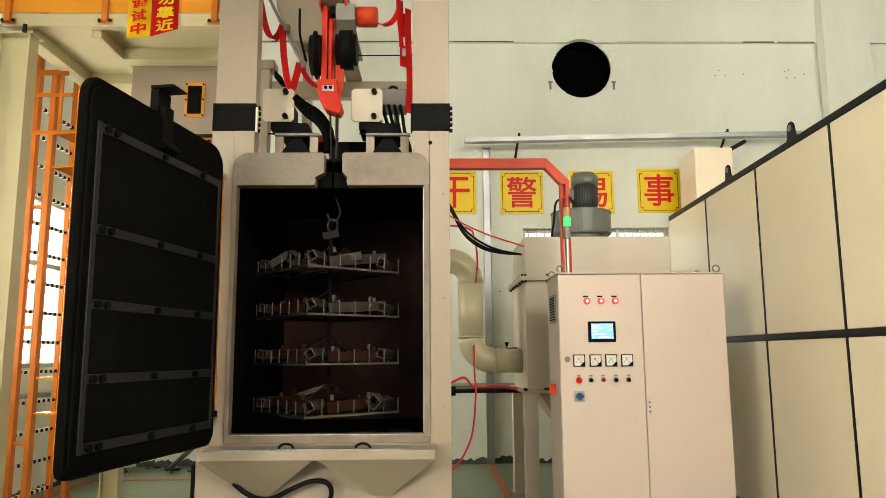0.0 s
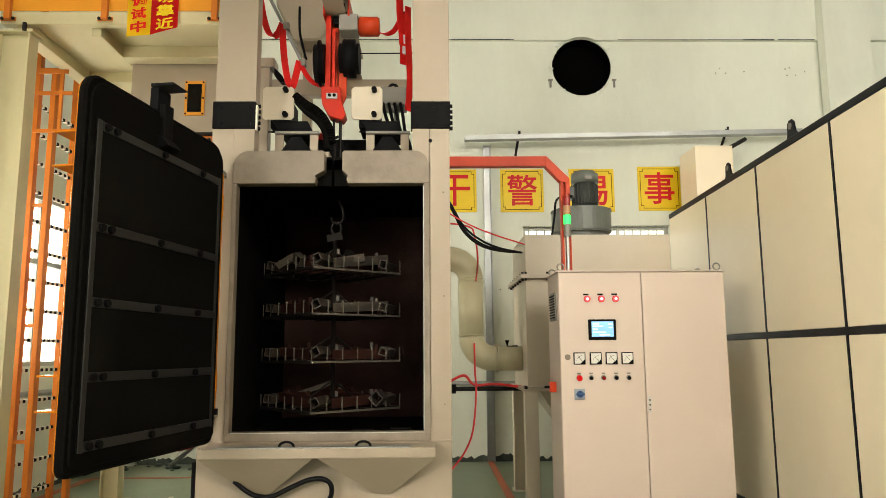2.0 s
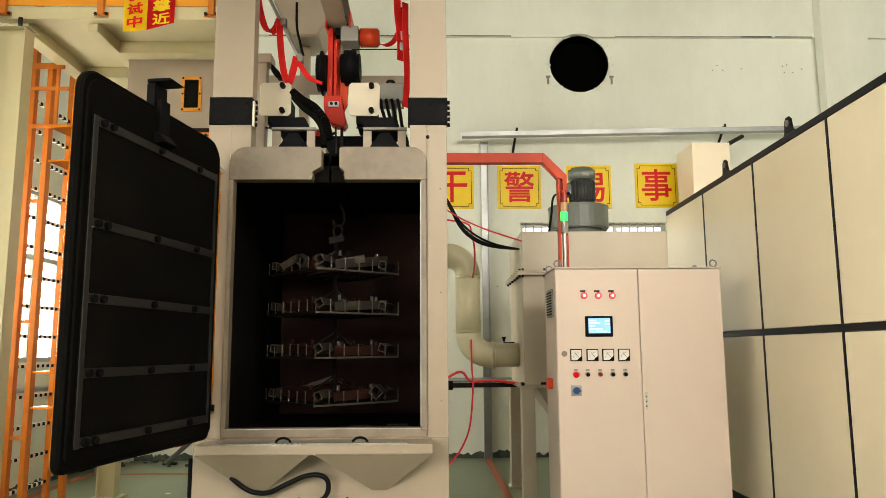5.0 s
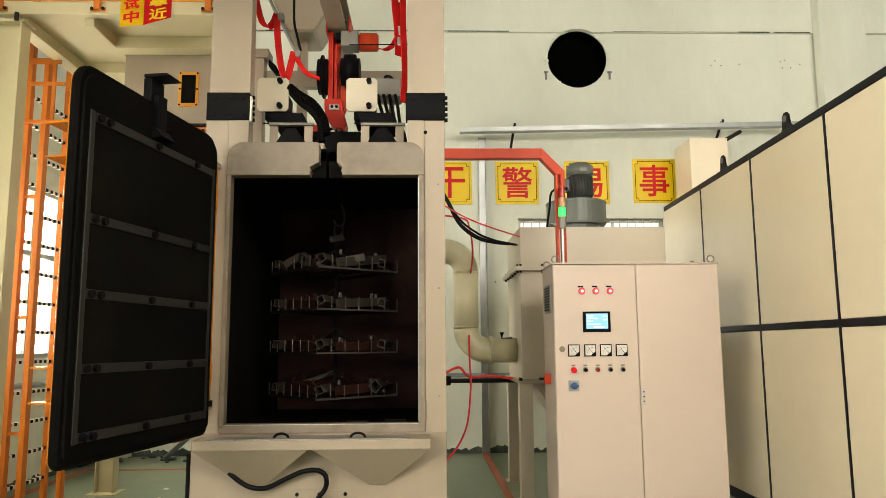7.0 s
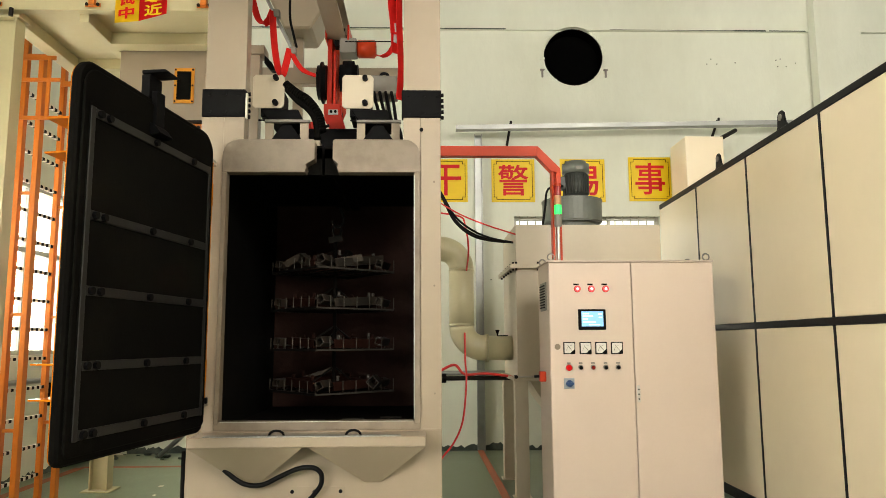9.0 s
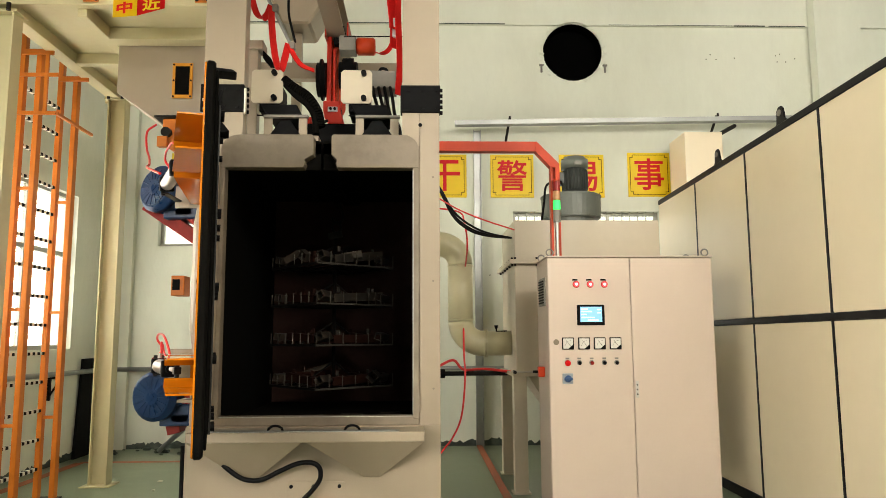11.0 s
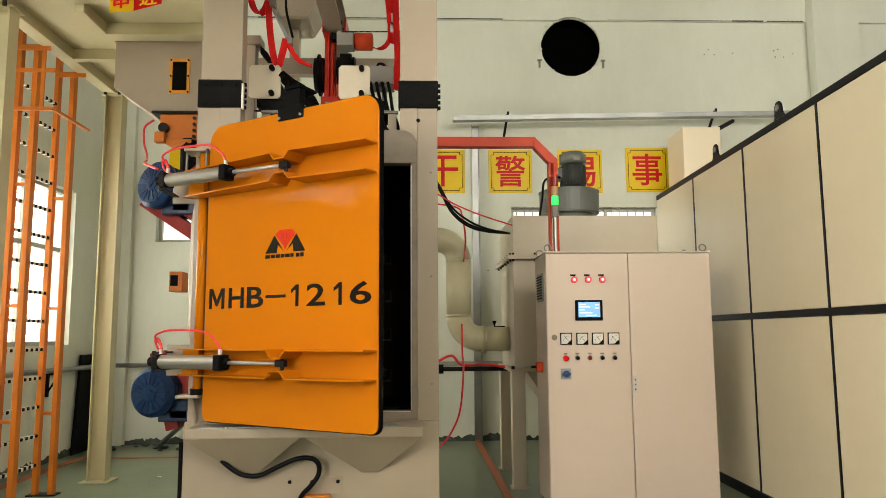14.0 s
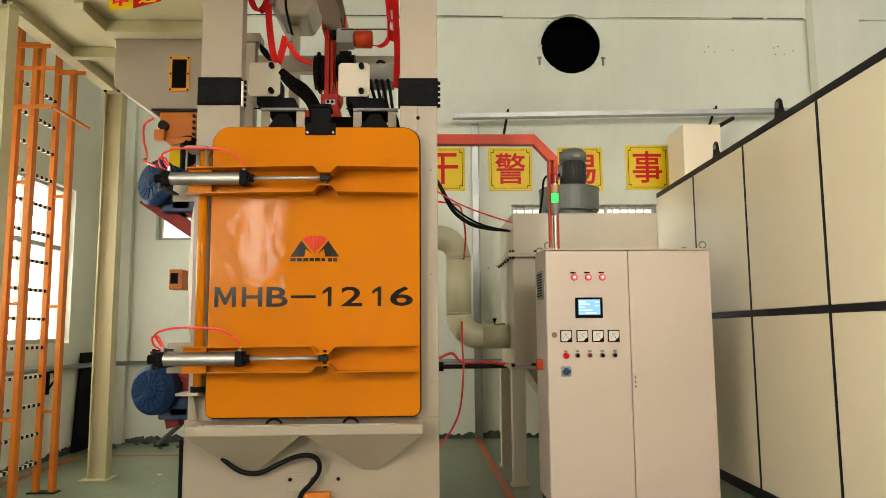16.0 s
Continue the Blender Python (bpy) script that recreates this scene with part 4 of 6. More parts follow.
# columns with black bolted collars
for x0, x1 in ((-1.838, -1.565), (-0.492, -0.238)):
    part("column", box(x0, x1, FY + 0.01, FY + 0.13, 3.088, 6.0, 0.004), "cream", mach)
    part("column_foot", box(x0, x1, FY + 0.075, FY + 0.13, 2.76, 3.087, 0.004), "cream", mach)
    cl = part("collar", box(x0 - 0.012, x1 + 0.004, FY - 0.012, FY + 0.072, 2.896, 3.087, 0.004), "black", mach, "black bolted collar plate")
    for dx in (0.04, 0.14, 0.235):
        for z in (2.93, 3.05):
            part("bolt", rod((x0 + dx, FY - 0.02, z), (x0 + dx, FY - 0.012, z), 0.014, 6), "black", cl)
    for k in range(5):
        z = 2.915 + k * 0.04
        part("side_bolt", rod((x1 + 0.004, FY + 0.06, z), (x1 + 0.022, FY + 0.06, z), 0.014, 6), "black", cl)
    if x0 < -1:
        part("collar_lip", box(x1 + 0.006, x1 + 0.018, FY - 0.01, FY + 0.02, 2.885, 3.06), "white", cl)
part("rear_post", box(-1.74, -1.64, FY + 0.72, FY + 0.82, 2.82, 3.67, 0.004), "cream", mach)
part("rear_post_cap", box(-1.76, -1.60, FY + 0.69, FY + 0.85, 3.63, 3.70, 0.004), "cream", mach)
part("clamp", prism([(-1.60, 3.62), (-1.54, 3.56), (-1.51, 3.50), (-1.55, 3.50), (-1.60, 3.56)], "y", FY + 0.70, FY + 0.76), "black", mach)
part("stop_screw", rod((-0.37, FY - 0.006, 2.81), (-0.37, FY, 2.81), 0.013, 12), "black", mach)

for x in (-1.80, -0.285):
    for z in (1.05, 1.75, 2.45):
        part("plug", rod((x, FY - 0.003, z), (x, FY + 0.002, z), 0.007, 10), "stained", mach)
part("scuff_plate", box(-0.415, -0.372, FY - 0.014, FY - 0.011, 0.90, 1.02, 0.002), "stained", mach, "rubbed bare patch beside the opening")
part("weld_seam", rod((-1.85, FY - 0.001, 0.822), (-0.24, FY - 0.001, 0.822), 0.005, 8), "cream", mach)
# front catch tray and the two hopper noses
tr = part("catch_tray", box(-1.785, -0.345, 4.30, FY, 0.752, 0.812, 0.005), "cream", mach)
part("perforated_strip", box(-1.70, -0.50, 4.315, 4.40, 0.812, 0.817), "galv", tr, "bright perforated steel strip")
for k in range(40):
    part("tooth", box(-1.69 + k * 0.03, -1.680 + k * 0.03, 4.304, 4.315, 0.812, 0.820), "galv", tr)
for x in (-1.26, -0.79):
    pts = [(x + 0.045 * math.cos(a), 4.36, 0.815 + 0.03 * math.sin(a)) for a in [math.pi * k / 6 for k in range(7)]]
    part("loop", tube(pts, 0.008, 6, steps=2), "black", tr, "black steel handle loop")


def nose(xa, xb, xc, xd):
    """A pyramid-shaped hopper bottom under the tray."""
    m = bmesh.new()
    a = [m.verts.new(p) for p in ((xa, 4.30, 0.752), (xd, 4.30, 0.752), (xd, FY, 0.752), (xa, FY, 0.752))]
    b = [m.verts.new(p) for p in ((xb, FY - 0.012, 0.50), (xc, FY - 0.012, 0.50), (xc, FY, 0.50), (xb, FY, 0.50))]
    m.faces.new(a)
    m.faces.new(b)
    for i in range(4):
        m.faces.new((a[i], a[(i + 1) % 4], b[(i + 1) % 4], b[i]))
    return m


part("hopper_nose", nose(-1.785, -1.51, -1.40, -1.09), "cream", mach)
part("hopper_nose", nose(-1.06, -0.73, -0.63, -0.345), "cream", mach)
p = part("lower_cover", box(-1.215, -0.855, FY - 0.004, FY, 0.37, 0.475, 0.002), "cream", mach)
for x in (-1.19, -1.05, -0.885):
    part("bolt", rod((x, FY - 0.011, 0.445), (x, FY - 0.004, 0.445), 0.012, 10), "black", p)
part("lower_box", box(-1.12, -0.93, FY - 0.06, FY - 0.004, 0.22, 0.372, 0.004), "ladder", mach)
part("edge_strip", box(-1.893, -1.872, FY - 0.01, FY + 0.03, 0.30, 0.70, 0.004), "black", mach)
b = tube([(-1.60, 4.46, 0.60), (-1.52, 4.47, 0.535), (-1.45, 4.47, 0.505), (-1.36, 4.47, 0.505), (-1.25, 4.47, 0.555), (-1.14, 4.47, 0.60), (-1.05, 4.47, 0.605), (-1.0, 4.47, 0.57), (-1.0, 4.48, 0.50), (-1.05, 4.48, 0.43), (-1.11, 4.49, 0.36), (-1.15, 4.50, 0.2), (-1.15, 4.52, 0.02)], 0.0155)
solo("loose_cable", b, "cable", "black cable looped below the catch tray", "cable", smooth=True)
# hinge brackets
for z in (0.985, 2.555):
    hb = part("hinge_bracket", box(-1.88, -1.74, 4.40, FY, z, z + 0.018, 0.003), "cream", mach)
    if z < 2:
        part("gusset", prism([(4.45, 0.985), (FY, 0.985), (FY, 0.80)], "x", -1.80, -1.785), "cream", hb)
        part("bearing", rod((HXD, HYD, 1.004), (HXD, HYD, 1.04), 0.045, 20), "black", hb)

# ---- things on the machine roof ----
for cx in (-1.50, -0.842):
    s = thing("seal_unit", (cx, 5.1, 2.82), "white cover plate unit over the roof slot", "seal unit", "roof seal units")
    part("cover", prism([(cx - 0.116 + a, 3.10 + b) for a, b in ((0.02, 0), (0.212, 0), (0.232, 0.02), (0.232, 0.236), (0.212, 0.256), (0.02, 0.256), (0, 0.236), (0, 0.02))], "y", 4.98, 4.995, 0.003), "filterpaint", s)
    for z in (3.135, 3.325):
        part("knob", rod((cx + 0.055, 4.94, z), (cx + 0.055, 4.98, z), 0.02, 12), "black", s)
    part("casing", box(cx - 0.06, cx + 0.09, 5.0, 5.3, 3.04, 3.28, 0.01), "black", s)
    part("cradle", prism([(cx - 0.05, 3.09), (cx + 0.22, 3.09), (cx + 0.27, 2.98), (cx + 0.02, 2.98)], "y", 4.98, 5.25, 0.006), "black", s)
    q = cx + 0.155
    part("frame_bar", box(q - 0.15, q + 0.17, 4.86, 4.90, 2.955, 2.975, 0.003), "boxgrey", s)
    for a, c in ((q - 0.15, q - 0.09), (q + 0.10, q + 0.16)):
        part("frame_side", box(a, c, 4.88, 4.90, 2.82, 2.955, 0.002), "cream", s)
    part("wedge", prism([(q - 0.11, 2.82), (q + 0.12, 2.82), (q + 0.04, 2.935), (q - 0.03, 2.935)], "y", 4.87, 5.2, 0.004), "black", s)
    part("screw", rod((q - 0.2, 4.88, 2.975), (q - 0.14, 4.88, 2.972), 0.006, 8), "black", s)
# Plain black mass added to darken the gap between the seal units.
solo("dark_backing", box(-1.44, -0.73, 5.32, 5.62, 2.82, 3.05, 0.01), "black", "black box added to fill the dark gap behind the roof seal units", "housing")
b = tube([(-1.37, 5.0, 3.25), (-1.29, 4.98, 3.16), (-1.2, 4.95, 3.08), (-1.14, 4.92, 2.98), (-1.12, 4.9, 2.84)], 0.023, 12)
solo("flexible_hose", b, "rubber", "thick black ribbed hose on the machine roof", "hose", smooth=True)
path = smooth_path([(-1.38, 5.0, 3.29), (-1.30, 4.98, 3.22), (-1.20, 4.96, 3.15), (-1.12, 4.94, 3.03), (-1.09, 4.92, 2.90)], 6)
bm = None
for p, q in zip(path, path[1:]):
    bm = rod(p, p + (q - p) * 0.7, 0.032, 14, bm)
    bm = rod(p + (q - p) * 0.7, q, 0.025, 12, bm)
solo("flexible_hose", bm, "rubber", "thick black ribbed hose on the machine roof", "hose", smooth=True)
solo("roof_beam", box(-1.95, -0.45, 6.32, 6.42, 3.785, 3.94, 0.004), "cream", "cream cross beam behind the machine columns", "beam")
t = thing("junction_box", (-0.72, 5.35, 3.35), "grey sloped junction box with black cables", "junction box")
part("casing", prism([(-0.86, 3.36), (-0.86, 3.42), (-0.78, 3.46), (-0.56, 3.455), (-0.56, 3.31), (-0.80, 3.31)], "y", 5.25, 5.45, 0.004), "boxgrey", t)
part("stand", box(-0.66, -0.62, 5.40, 5.46, 2.82, 3.32), "boxgrey", t)
for k in range(4):
    x = -0.74 + k * 0.045
    part("cable", tube([(x, 5.24, 3.32), (x + 0.02, 5.22, 3.22), (x + 0.07 - k * 0.01, 5.2, 3.08), (-0.58 + k * 0.018, 5.15, 2.95), (-0.56 + k * 0.015, 5.1, 2.82)], 0.013, 8), "cable", t)
part("gland", tube([(-0.70, 5.3, 3.45), (-0.68, 5.3, 3.49), (-0.64, 5.3, 3.485), (-0.63, 5.3, 3.45)], 0.012, 8), "cable", t)

# rail of the hoist and the red festoon straps
RXX = -1.085
rail = thing("hoist_rail", (RXX, 4, 3.86), "cream steel I-beam rail of the hoist", "rail")
part("bottom_flange", box(RXX - 0.075, RXX + 0.075, 1.6, 6.4, 3.94, 3.955, 0.002), "cream", rail)
part("web", box(RXX - 0.006, RXX + 0.006, 1.6, 6.4, 3.956, 4.17), "cream", rail)
part("top_flange", box(RXX - 0.075, RXX + 0.075, 1.6, 6.4, 4.171, 4.19, 0.002), "cream", rail)
part("crossbar", box(-1.838, -0.238, FY + 0.31, FY + 0.42, 4.19, 4.4, 0.004), "cream", rail)


def strap(points, wide=0.03):
    return tube(points, 0.004, steps=7, flat=wide)


solo("festoon_track", box(-1.565, -0.492, 4.70, 4.76, 3.99, 4.05, 0.004), "cream", "cream steel bar carrying the festoon straps", "beam")
f = thing("festoon", (-0.6, 5.2, 3.1), "red festoon cable straps hanging in loops", "festoon cable", "festoon straps")
part("strap", strap([(-0.60, 5.0, 4.07), (-0.597, 5.0, 3.937), (-0.582, 5.0, 3.79), (-0.575, 5.0, 3.69)], 0.03), "strap", f)
part("strap", strap([(-0.537, 5.0, 4.0), (-0.537, 5.0, 3.8), (-0.528, 5.0, 3.574), (-0.523, 5.0, 3.395), (-0.536, 5.0, 3.174)], 0.026), "strap", f)
part("strap", strap([(-0.563, 5.03, 3.96), (-0.571, 5.03, 3.755), (-0.575, 5.03, 3.551)], 0.028), "strap", f)
part("roller", box(-0.60, -0.53, 5.02, 5.12, 3.63, 3.72, 0.01), "galv", f)
part("roller_wheel", rod((-0.565, 5.0, 3.74), (-0.565, 5.14, 3.74), 0.035, 16), "galv", f)
part("hook_bar", rod((-0.565, 5.05, 3.72), (-0.57, 5.05, 3.98), 0.02, 10), "castiron", f)
part("wire", rod((-0.95, 5.07, 3.655), (-0.5, 5.05, 3.65), 0.005, 6), "cable", f)
f = thing("festoon", (-1.45, 5.2, 3.3), "red festoon cable straps hanging in loops", "festoon cable", "festoon straps")
part("strap", strap([(-1.69, 5.0, 4.15), (-1.66, 5.0, 4.05), (-1.638, 5.0, 3.935), (-1.60, 5.0, 3.808), (-1.556, 5.0, 3.762), (-1.518, 5.0, 3.79), (-1.49, 5.0, 3.862)], 0.026), "strap", f)
part("strap", strap([(-1.49, 5.0, 3.862), (-1.481, 5.0, 3.708), (-1.464, 5.0, 3.55), (-1.436, 5.0, 3.403), (-1.405, 5.0, 3.363), (-1.382, 5.0, 3.439), (-1.355, 5.0, 3.564)], 0.026), "strap", f)
part("strap", strap([(-1.355, 5.0, 3.564), (-1.31, 5.02, 3.475), (-1.259, 5.05, 3.417), (-1.174, 5.1, 3.395)], 0.02), "strap", f)
part("slide_rail", rod((-1.61, 5.03, 4.11), (-1.325, 5.03, 3.538), 0.013, 10), "galv", f)
part("clip", box(-1.36, -1.31, 5.0, 5.06, 3.53, 3.585, 0.006), "boxgrey", f)
part("clip", box(-1.49, -1.44, 5.0, 5.06, 3.82, 3.88, 0.006), "boxgrey", f)
b = tube([(-1.40, 5.2, 4.1), (-1.395, 5.2, 3.9), (-1.37, 5.2, 3.78), (-1.34, 5.2, 3.66)], 0.01)
solo("power_cable", b, "cable", "black cable hanging beside the festoon", "cable", smooth=True)
t = thing("separator", (-1.3, 7.2, 3.8), "cream sheet-metal shot separator box behind the columns", "separator")
part("casing", prism([(-2.05, 5.6), (-2.0, 5.05), (-1.81, 4.66), (-1.53, 4.66), (-1.33, 5.0), (-1.33, 5.6)], "y", 7.05, 7.6, 0.02), "cream", t)
part("post", box(-1.75, -1.65, 7.3, 7.4, -0.069, 4.66, 0.004), "cream", t)
b = tube([(-1.36, 5.6, 3.15), (-1.2, 5.6, 3.14), (-1.13, 5.6, 3.16)], 0.012)
solo("power_cable", b, "cable", "short black cable behind the cover plates", "cable", smooth=True)
solo("roof_motor_guard", box(-1.36, -1.25, 5.55, 5.7, 2.82, 3.18, 0.02), "red", "red guard housing on the machine roof", "guard")

# ---- blast wheel motors beside the machine ----
def wheel_motor(x, y, z, ax, tilt, shift):
    m = thing("wheel_motor", (x, y, z - 0.3), "dark blue electric motor on a red bracket", "motor", "blast wheel motors")
    d = Vector(ax).normalized()
    p = Vector((x, y, z))
    part("housing", rod(p + d * 0.03, p + d * 0.34, 0.165, 32, bevel=0.02), "blue", m, smooth=True)
    cw = part("fan_cowl", rod(p - d * 0.06, p + d * 0.05, 0.182, 36, bevel=0.03), "blue", m, "blue fan cowl with dark grille", True)
    part("grille", rod(p - d * 0.064, p - d * 0.058, 0.138, 36), "blue", cw, "dark blue grille of the cowl")
    part("hub", rod(p - d * 0.075, p - d * 0.064, 0.034, 4), "blue", cw)
    part("guard_plate", rod(p - d * 0.069, p - d * 0.0645, 0.06, 24), "blue", cw)
    u = d.orthogonal().normalized()
    w = d.cross(u)
    for k in range(16):
        a = 2 * math.pi * k / 16
        e = u * math.cos(a) + w * math.sin(a)
        part("spoke", rod(p - d * 0.067 + e * 0.055, p - d * 0.067 + e * 0.142, 0.004, 6), "blue", cw)
    for k in range(14):
        a = 2 * math.pi * k / 14
        e = (u * math.cos(a) + w * math.sin(a)) * 0.166
        part("rib", rod(p + d * 0.06 + e, p + d * 0.32 + e, 0.007, 5), "blue", m)
    part("foot", box(x + 0.02, x + 0.30, y + 0.02, y + 0.30, z - 0.22, z - 0.13, 0.01), "blue", m)
    part("terminal_box", box(x + 0.10, x + 0.24, y + 0.02, y + 0.18, z - 0.2, z - 0.06, 0.01), "blue", m)
    b = box(-0.30, 0.30, -0.02, 0.16, -0.05, 0.05, 0.004)
    bmesh.ops.transform(b, verts=b.verts, matrix=Matrix.Translation(Vector((x, y, z)) + Vector(shift)) @ Matrix.Rotation(radians(tilt), 4, "Y"))
    part("bracket", b, "oxide", m, "red bracket plate")
    return m


wheel_motor(-2.36, 5.3, 2.515, (0.5, 0.85, -0.12), 34, (0.10, 0.12, -0.26))
wheel_motor(-2.325, 5.3, 0.957, (0.28, 0.95, -0.02), 76, (0.02, 0.16, 0.0))
for z, r0 in ((2.46, 30), (0.98, -30)):
    w = thing("blast_wheel", (-2.0, 5.6, z - 0.25), "red blast wheel housing against the machine", "wheel housing", "wheel housings")
    b = part("housing", prism([(-2.18, z - 0.16), (-2.02, z - 0.30), (-1.87, z - 0.30), (-1.87, z + 0.30), (-2.02, z + 0.30), (-2.18, z + 0.16)], "y", 5.35, 5.85, 0.01), "oxide", w)
    part("belt_guard", prism([(-2.16, z + 0.10), (-2.0, z + 0.22), (-1.9, z + 0.22), (-1.9, z - 0.05)], "y", 5.28, 5.345, 0.004), "oxide", w)
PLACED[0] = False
t = thing("dosing_valve", (-2.3, 5.6, 2.9), "orange shot dosing valve under the hopper", "valve")
part("body", box(-2.44, -2.14, 5.5, 5.8, 2.93, 3.14, 0.008), "ladder", t)
part("flange", box(-2.50, -2.10, 5.47, 5.83, 3.14, 3.16, 0.003), "castiron", t)
part("outlet", rod((-2.22, 5.55, 2.93), (-2.20, 5.5, 2.66), 0.065, 16), "black", t)
part("actuator", box(-2.46, -2.38, 5.44, 5.5, 2.895, 2.98, 0.006), "ladder", t)
part("lever", prism([(-2.45, 2.93), (-2.33, 2.86), (-2.18, 2.90), (-2.18, 2.93)], "y", 5.48, 5.52, 0.003), "ladder", t)
part("gland", rod((-2.40, 5.46, 3.02), (-2.40, 5.50, 3.02), 0.04, 14), "castiron", t)
for k in range(4):
    part("bolt", rod((-2.16, 5.49, 2.95 + k * 0.05), (-2.16, 5.47, 2.95 + k * 0.05), 0.014, 8), "castiron", t)
b = tube([(-2.45, 5.4, 3.06), (-2.52, 5.4, 3.0), (-2.50, 5.35, 2.86), (-2.42, 5.2, 2.74), (-2.34, 5.0, 2.64), (-2.2, 4.6, 2.52), (-2.02, 4.34, 2.42)], 0.0085)
solo("air_hose", b, "hose", "thin red air hose down to the door cylinder", "hose", group="air hoses", smooth=True)
t = thing("inspection_port", (-2.32, 5.9, 1.8), "orange square inspection port on the wheel side", "inspection port")
part("frame", box(-2.356, -2.25, 5.6, 5.75, 1.72, 1.88, 0.006), "ladder", t)
part("opening", box(-2.342, -2.285, 5.592, 5.605, 1.765, 1.85), "black", t)

# ---- platform, hopper and ladder ----
pf = thing("work_platform", (-2.8, 6, 0), "cream steel platform on posts with orange toe boards", "platform")
part("deck", box(-3.6, -1.95, 5.0, 7.2, 3.885, 3.91), "pillar", pf)
part("front_beam", box(-3.6, -1.95, 4.985, 5.06, 3.85, 3.95, 0.004), "pillar", pf)
part("rear_beam", box(-3.6, -1.95, 7.05, 7.13, 3.78, 3.885, 0.004), "pillar", pf)
part("side_beam", box(-3.52, -3.40, 5.06, 7.05, 3.79, 3.885, 0.004), "pillar", pf)
part("side_beam", box(-2.95, -2.88, 5.06, 7.05, 3.79, 3.885, 0.004), "pillar", pf)
part("cross_beam", box(-3.40, -2.95, 6.0, 6.08, 3.79, 3.885, 0.004), "pillar", pf)
part("cross_beam", box(-2.88, -1.95, 5.45, 5.59, 3.785, 3.885, 0.004), "pillar", pf)
part("toe_board", box(-3.62, -1.95, 4.97, 4.983, 3.95, 4.22, 0.003), "yellow", pf, "orange toe board")
for x in (-3.53, -2.81, -1.99):
    ps = part("rail_post", box(x - 0.022, x + 0.022, 4.93, 4.968, 3.87, 5.0, 0.003), "ladder", pf)
    part("clamp_plate", box(x - 0.055, x + 0.055, 4.955, 4.967, 3.865, 3.895), "ladder", ps)
    for dx in (-0.04, 0.04):
        part("bolt", rod((x + dx, 4.945, 3.88), (x + dx, 4.956, 3.88), 0.013, 8), "castiron", ps)
for x0, x1, y0 in ((-3.60, -3.36, 4.99), (-3.51, -3.335, 6.95)):
    part("post_flange", box(x0, x0 + 0.014, y0 - 0.035, y0 + 0.095, 0.012, 3.785, 0.003), "pillar", pf)
    part("post_flange", box(x1 - 0.014, x1, y0 - 0.035, y0 + 0.095, 0.012, 3.785, 0.003), "pillar", pf)
    part("post_web", box(x0 + 0.014, x1 - 0.014, y0 + 0.02, y0 + 0.032, 0.012, 3.785), "pillar", pf)
    part("base_plate", box(x0 - 0.05, x1 + 0.05, y0 - 0.1, y0 + 0.16, 0.0, 0.012, 0.002), "pillar", pf)
    part("cap_plate", box(x0 - 0.03, x1 + 0.03, y0 - 0.05, y0 + 0.11, 3.775, 3.787), "pillar", pf)
    for dx in (0.02, x1 - x0 - 0.02):
        part("cap_bolt", rod((x0 + dx, y0 - 0.07, 3.77), (x0 + dx, y0 - 0.07, 3.83), 0.016, 8), "castiron", pf)
hp = thing("shot_hopper", (-2.5, 6, 3.2), "cream shot hopper hanging under the platform", "hopper")
part("casing", prism([(-2.86, 3.884), (-2.86, 3.39), (-2.56, 3.18), (-2.12, 3.18), (-1.97, 3.3), (-1.97, 3.884)], "y", 5.6, 5.99, 0.004), "cream", hp)
w = part("inspection_window", box(-2.41, -2.245, 5.588, 5.6, 3.34, 3.64, 0.003), "yellow", hp, "orange-framed dark inspection window")
part("pane", box(-2.385, -2.27, 5.583, 5.589, 3.37, 3.61), "rubber", w)
for x in (-2.398, -2.257):
    for z in (3.355, 3.49, 3.625):
        part("bolt", rod((x, 5.582, z), (x, 5.588, z), 0.008, 8), "black", w)


def placard():
    """A folded hanging notice, yellow on one face and red on the other."""
    p = thing("hanging_notice", (-2.45, 4.9, 3.62), "folded hanging notice, yellow and red faces with characters", "sign")
    a, b, c = Vector((-2.64, 4.95, 0)), Vector((-2.42, 4.84, 0)), Vector((-2.262, 4.95, 0))
    chars = {0: ("设备调试中", "signyellow", "signred", a, b), 1: ("请勿靠近", "signred", "signyellow", b, c)}
    for i, (text, back, ink, s, e) in chars.items():
        d = (e - s).normalized()
        n = Vector((d.y, -d.x, 0))
        z0, z1 = 3.70, 4.53
        m = bmesh.new()
        drop = (0.035, 0.0) if i == 0 else (0.0, 0.11)
        vs = [m.verts.new(q) for q in ((s.x, s.y, z0 + drop[0]), (e.x, e.y, z0 + drop[1]), (e.x, e.y, z1), (s.x, s.y, z1))]
        m.faces.new(vs)
        bmesh.ops.solidify(m, geom=m.faces, thickness=0.003)
        f = part("face", m, back, p, "yellow face" if i == 0 else "red face")
        w = (e - s).length
        ch = 0.088
        for k, t in enumerate(reversed(text)):
            g, gw, gh = lettering(t, 0.1, 0.0022)
            zb = z0 + 0.03 + k * (ch + 0.016)
            for v in g.verts:
                u = 0.18 + 0.64 * v.co.x / gw
                tilt = (drop[0] * (1 - u) + drop[1] * u) * 0.7
                q = s + (e - s) * u + n * (0.005 + v.co.y)
                v.co = Vector((q.x, q.y, zb + v.co.z / gh * ch + tilt))
            part("character", g, ink, f)


placard()


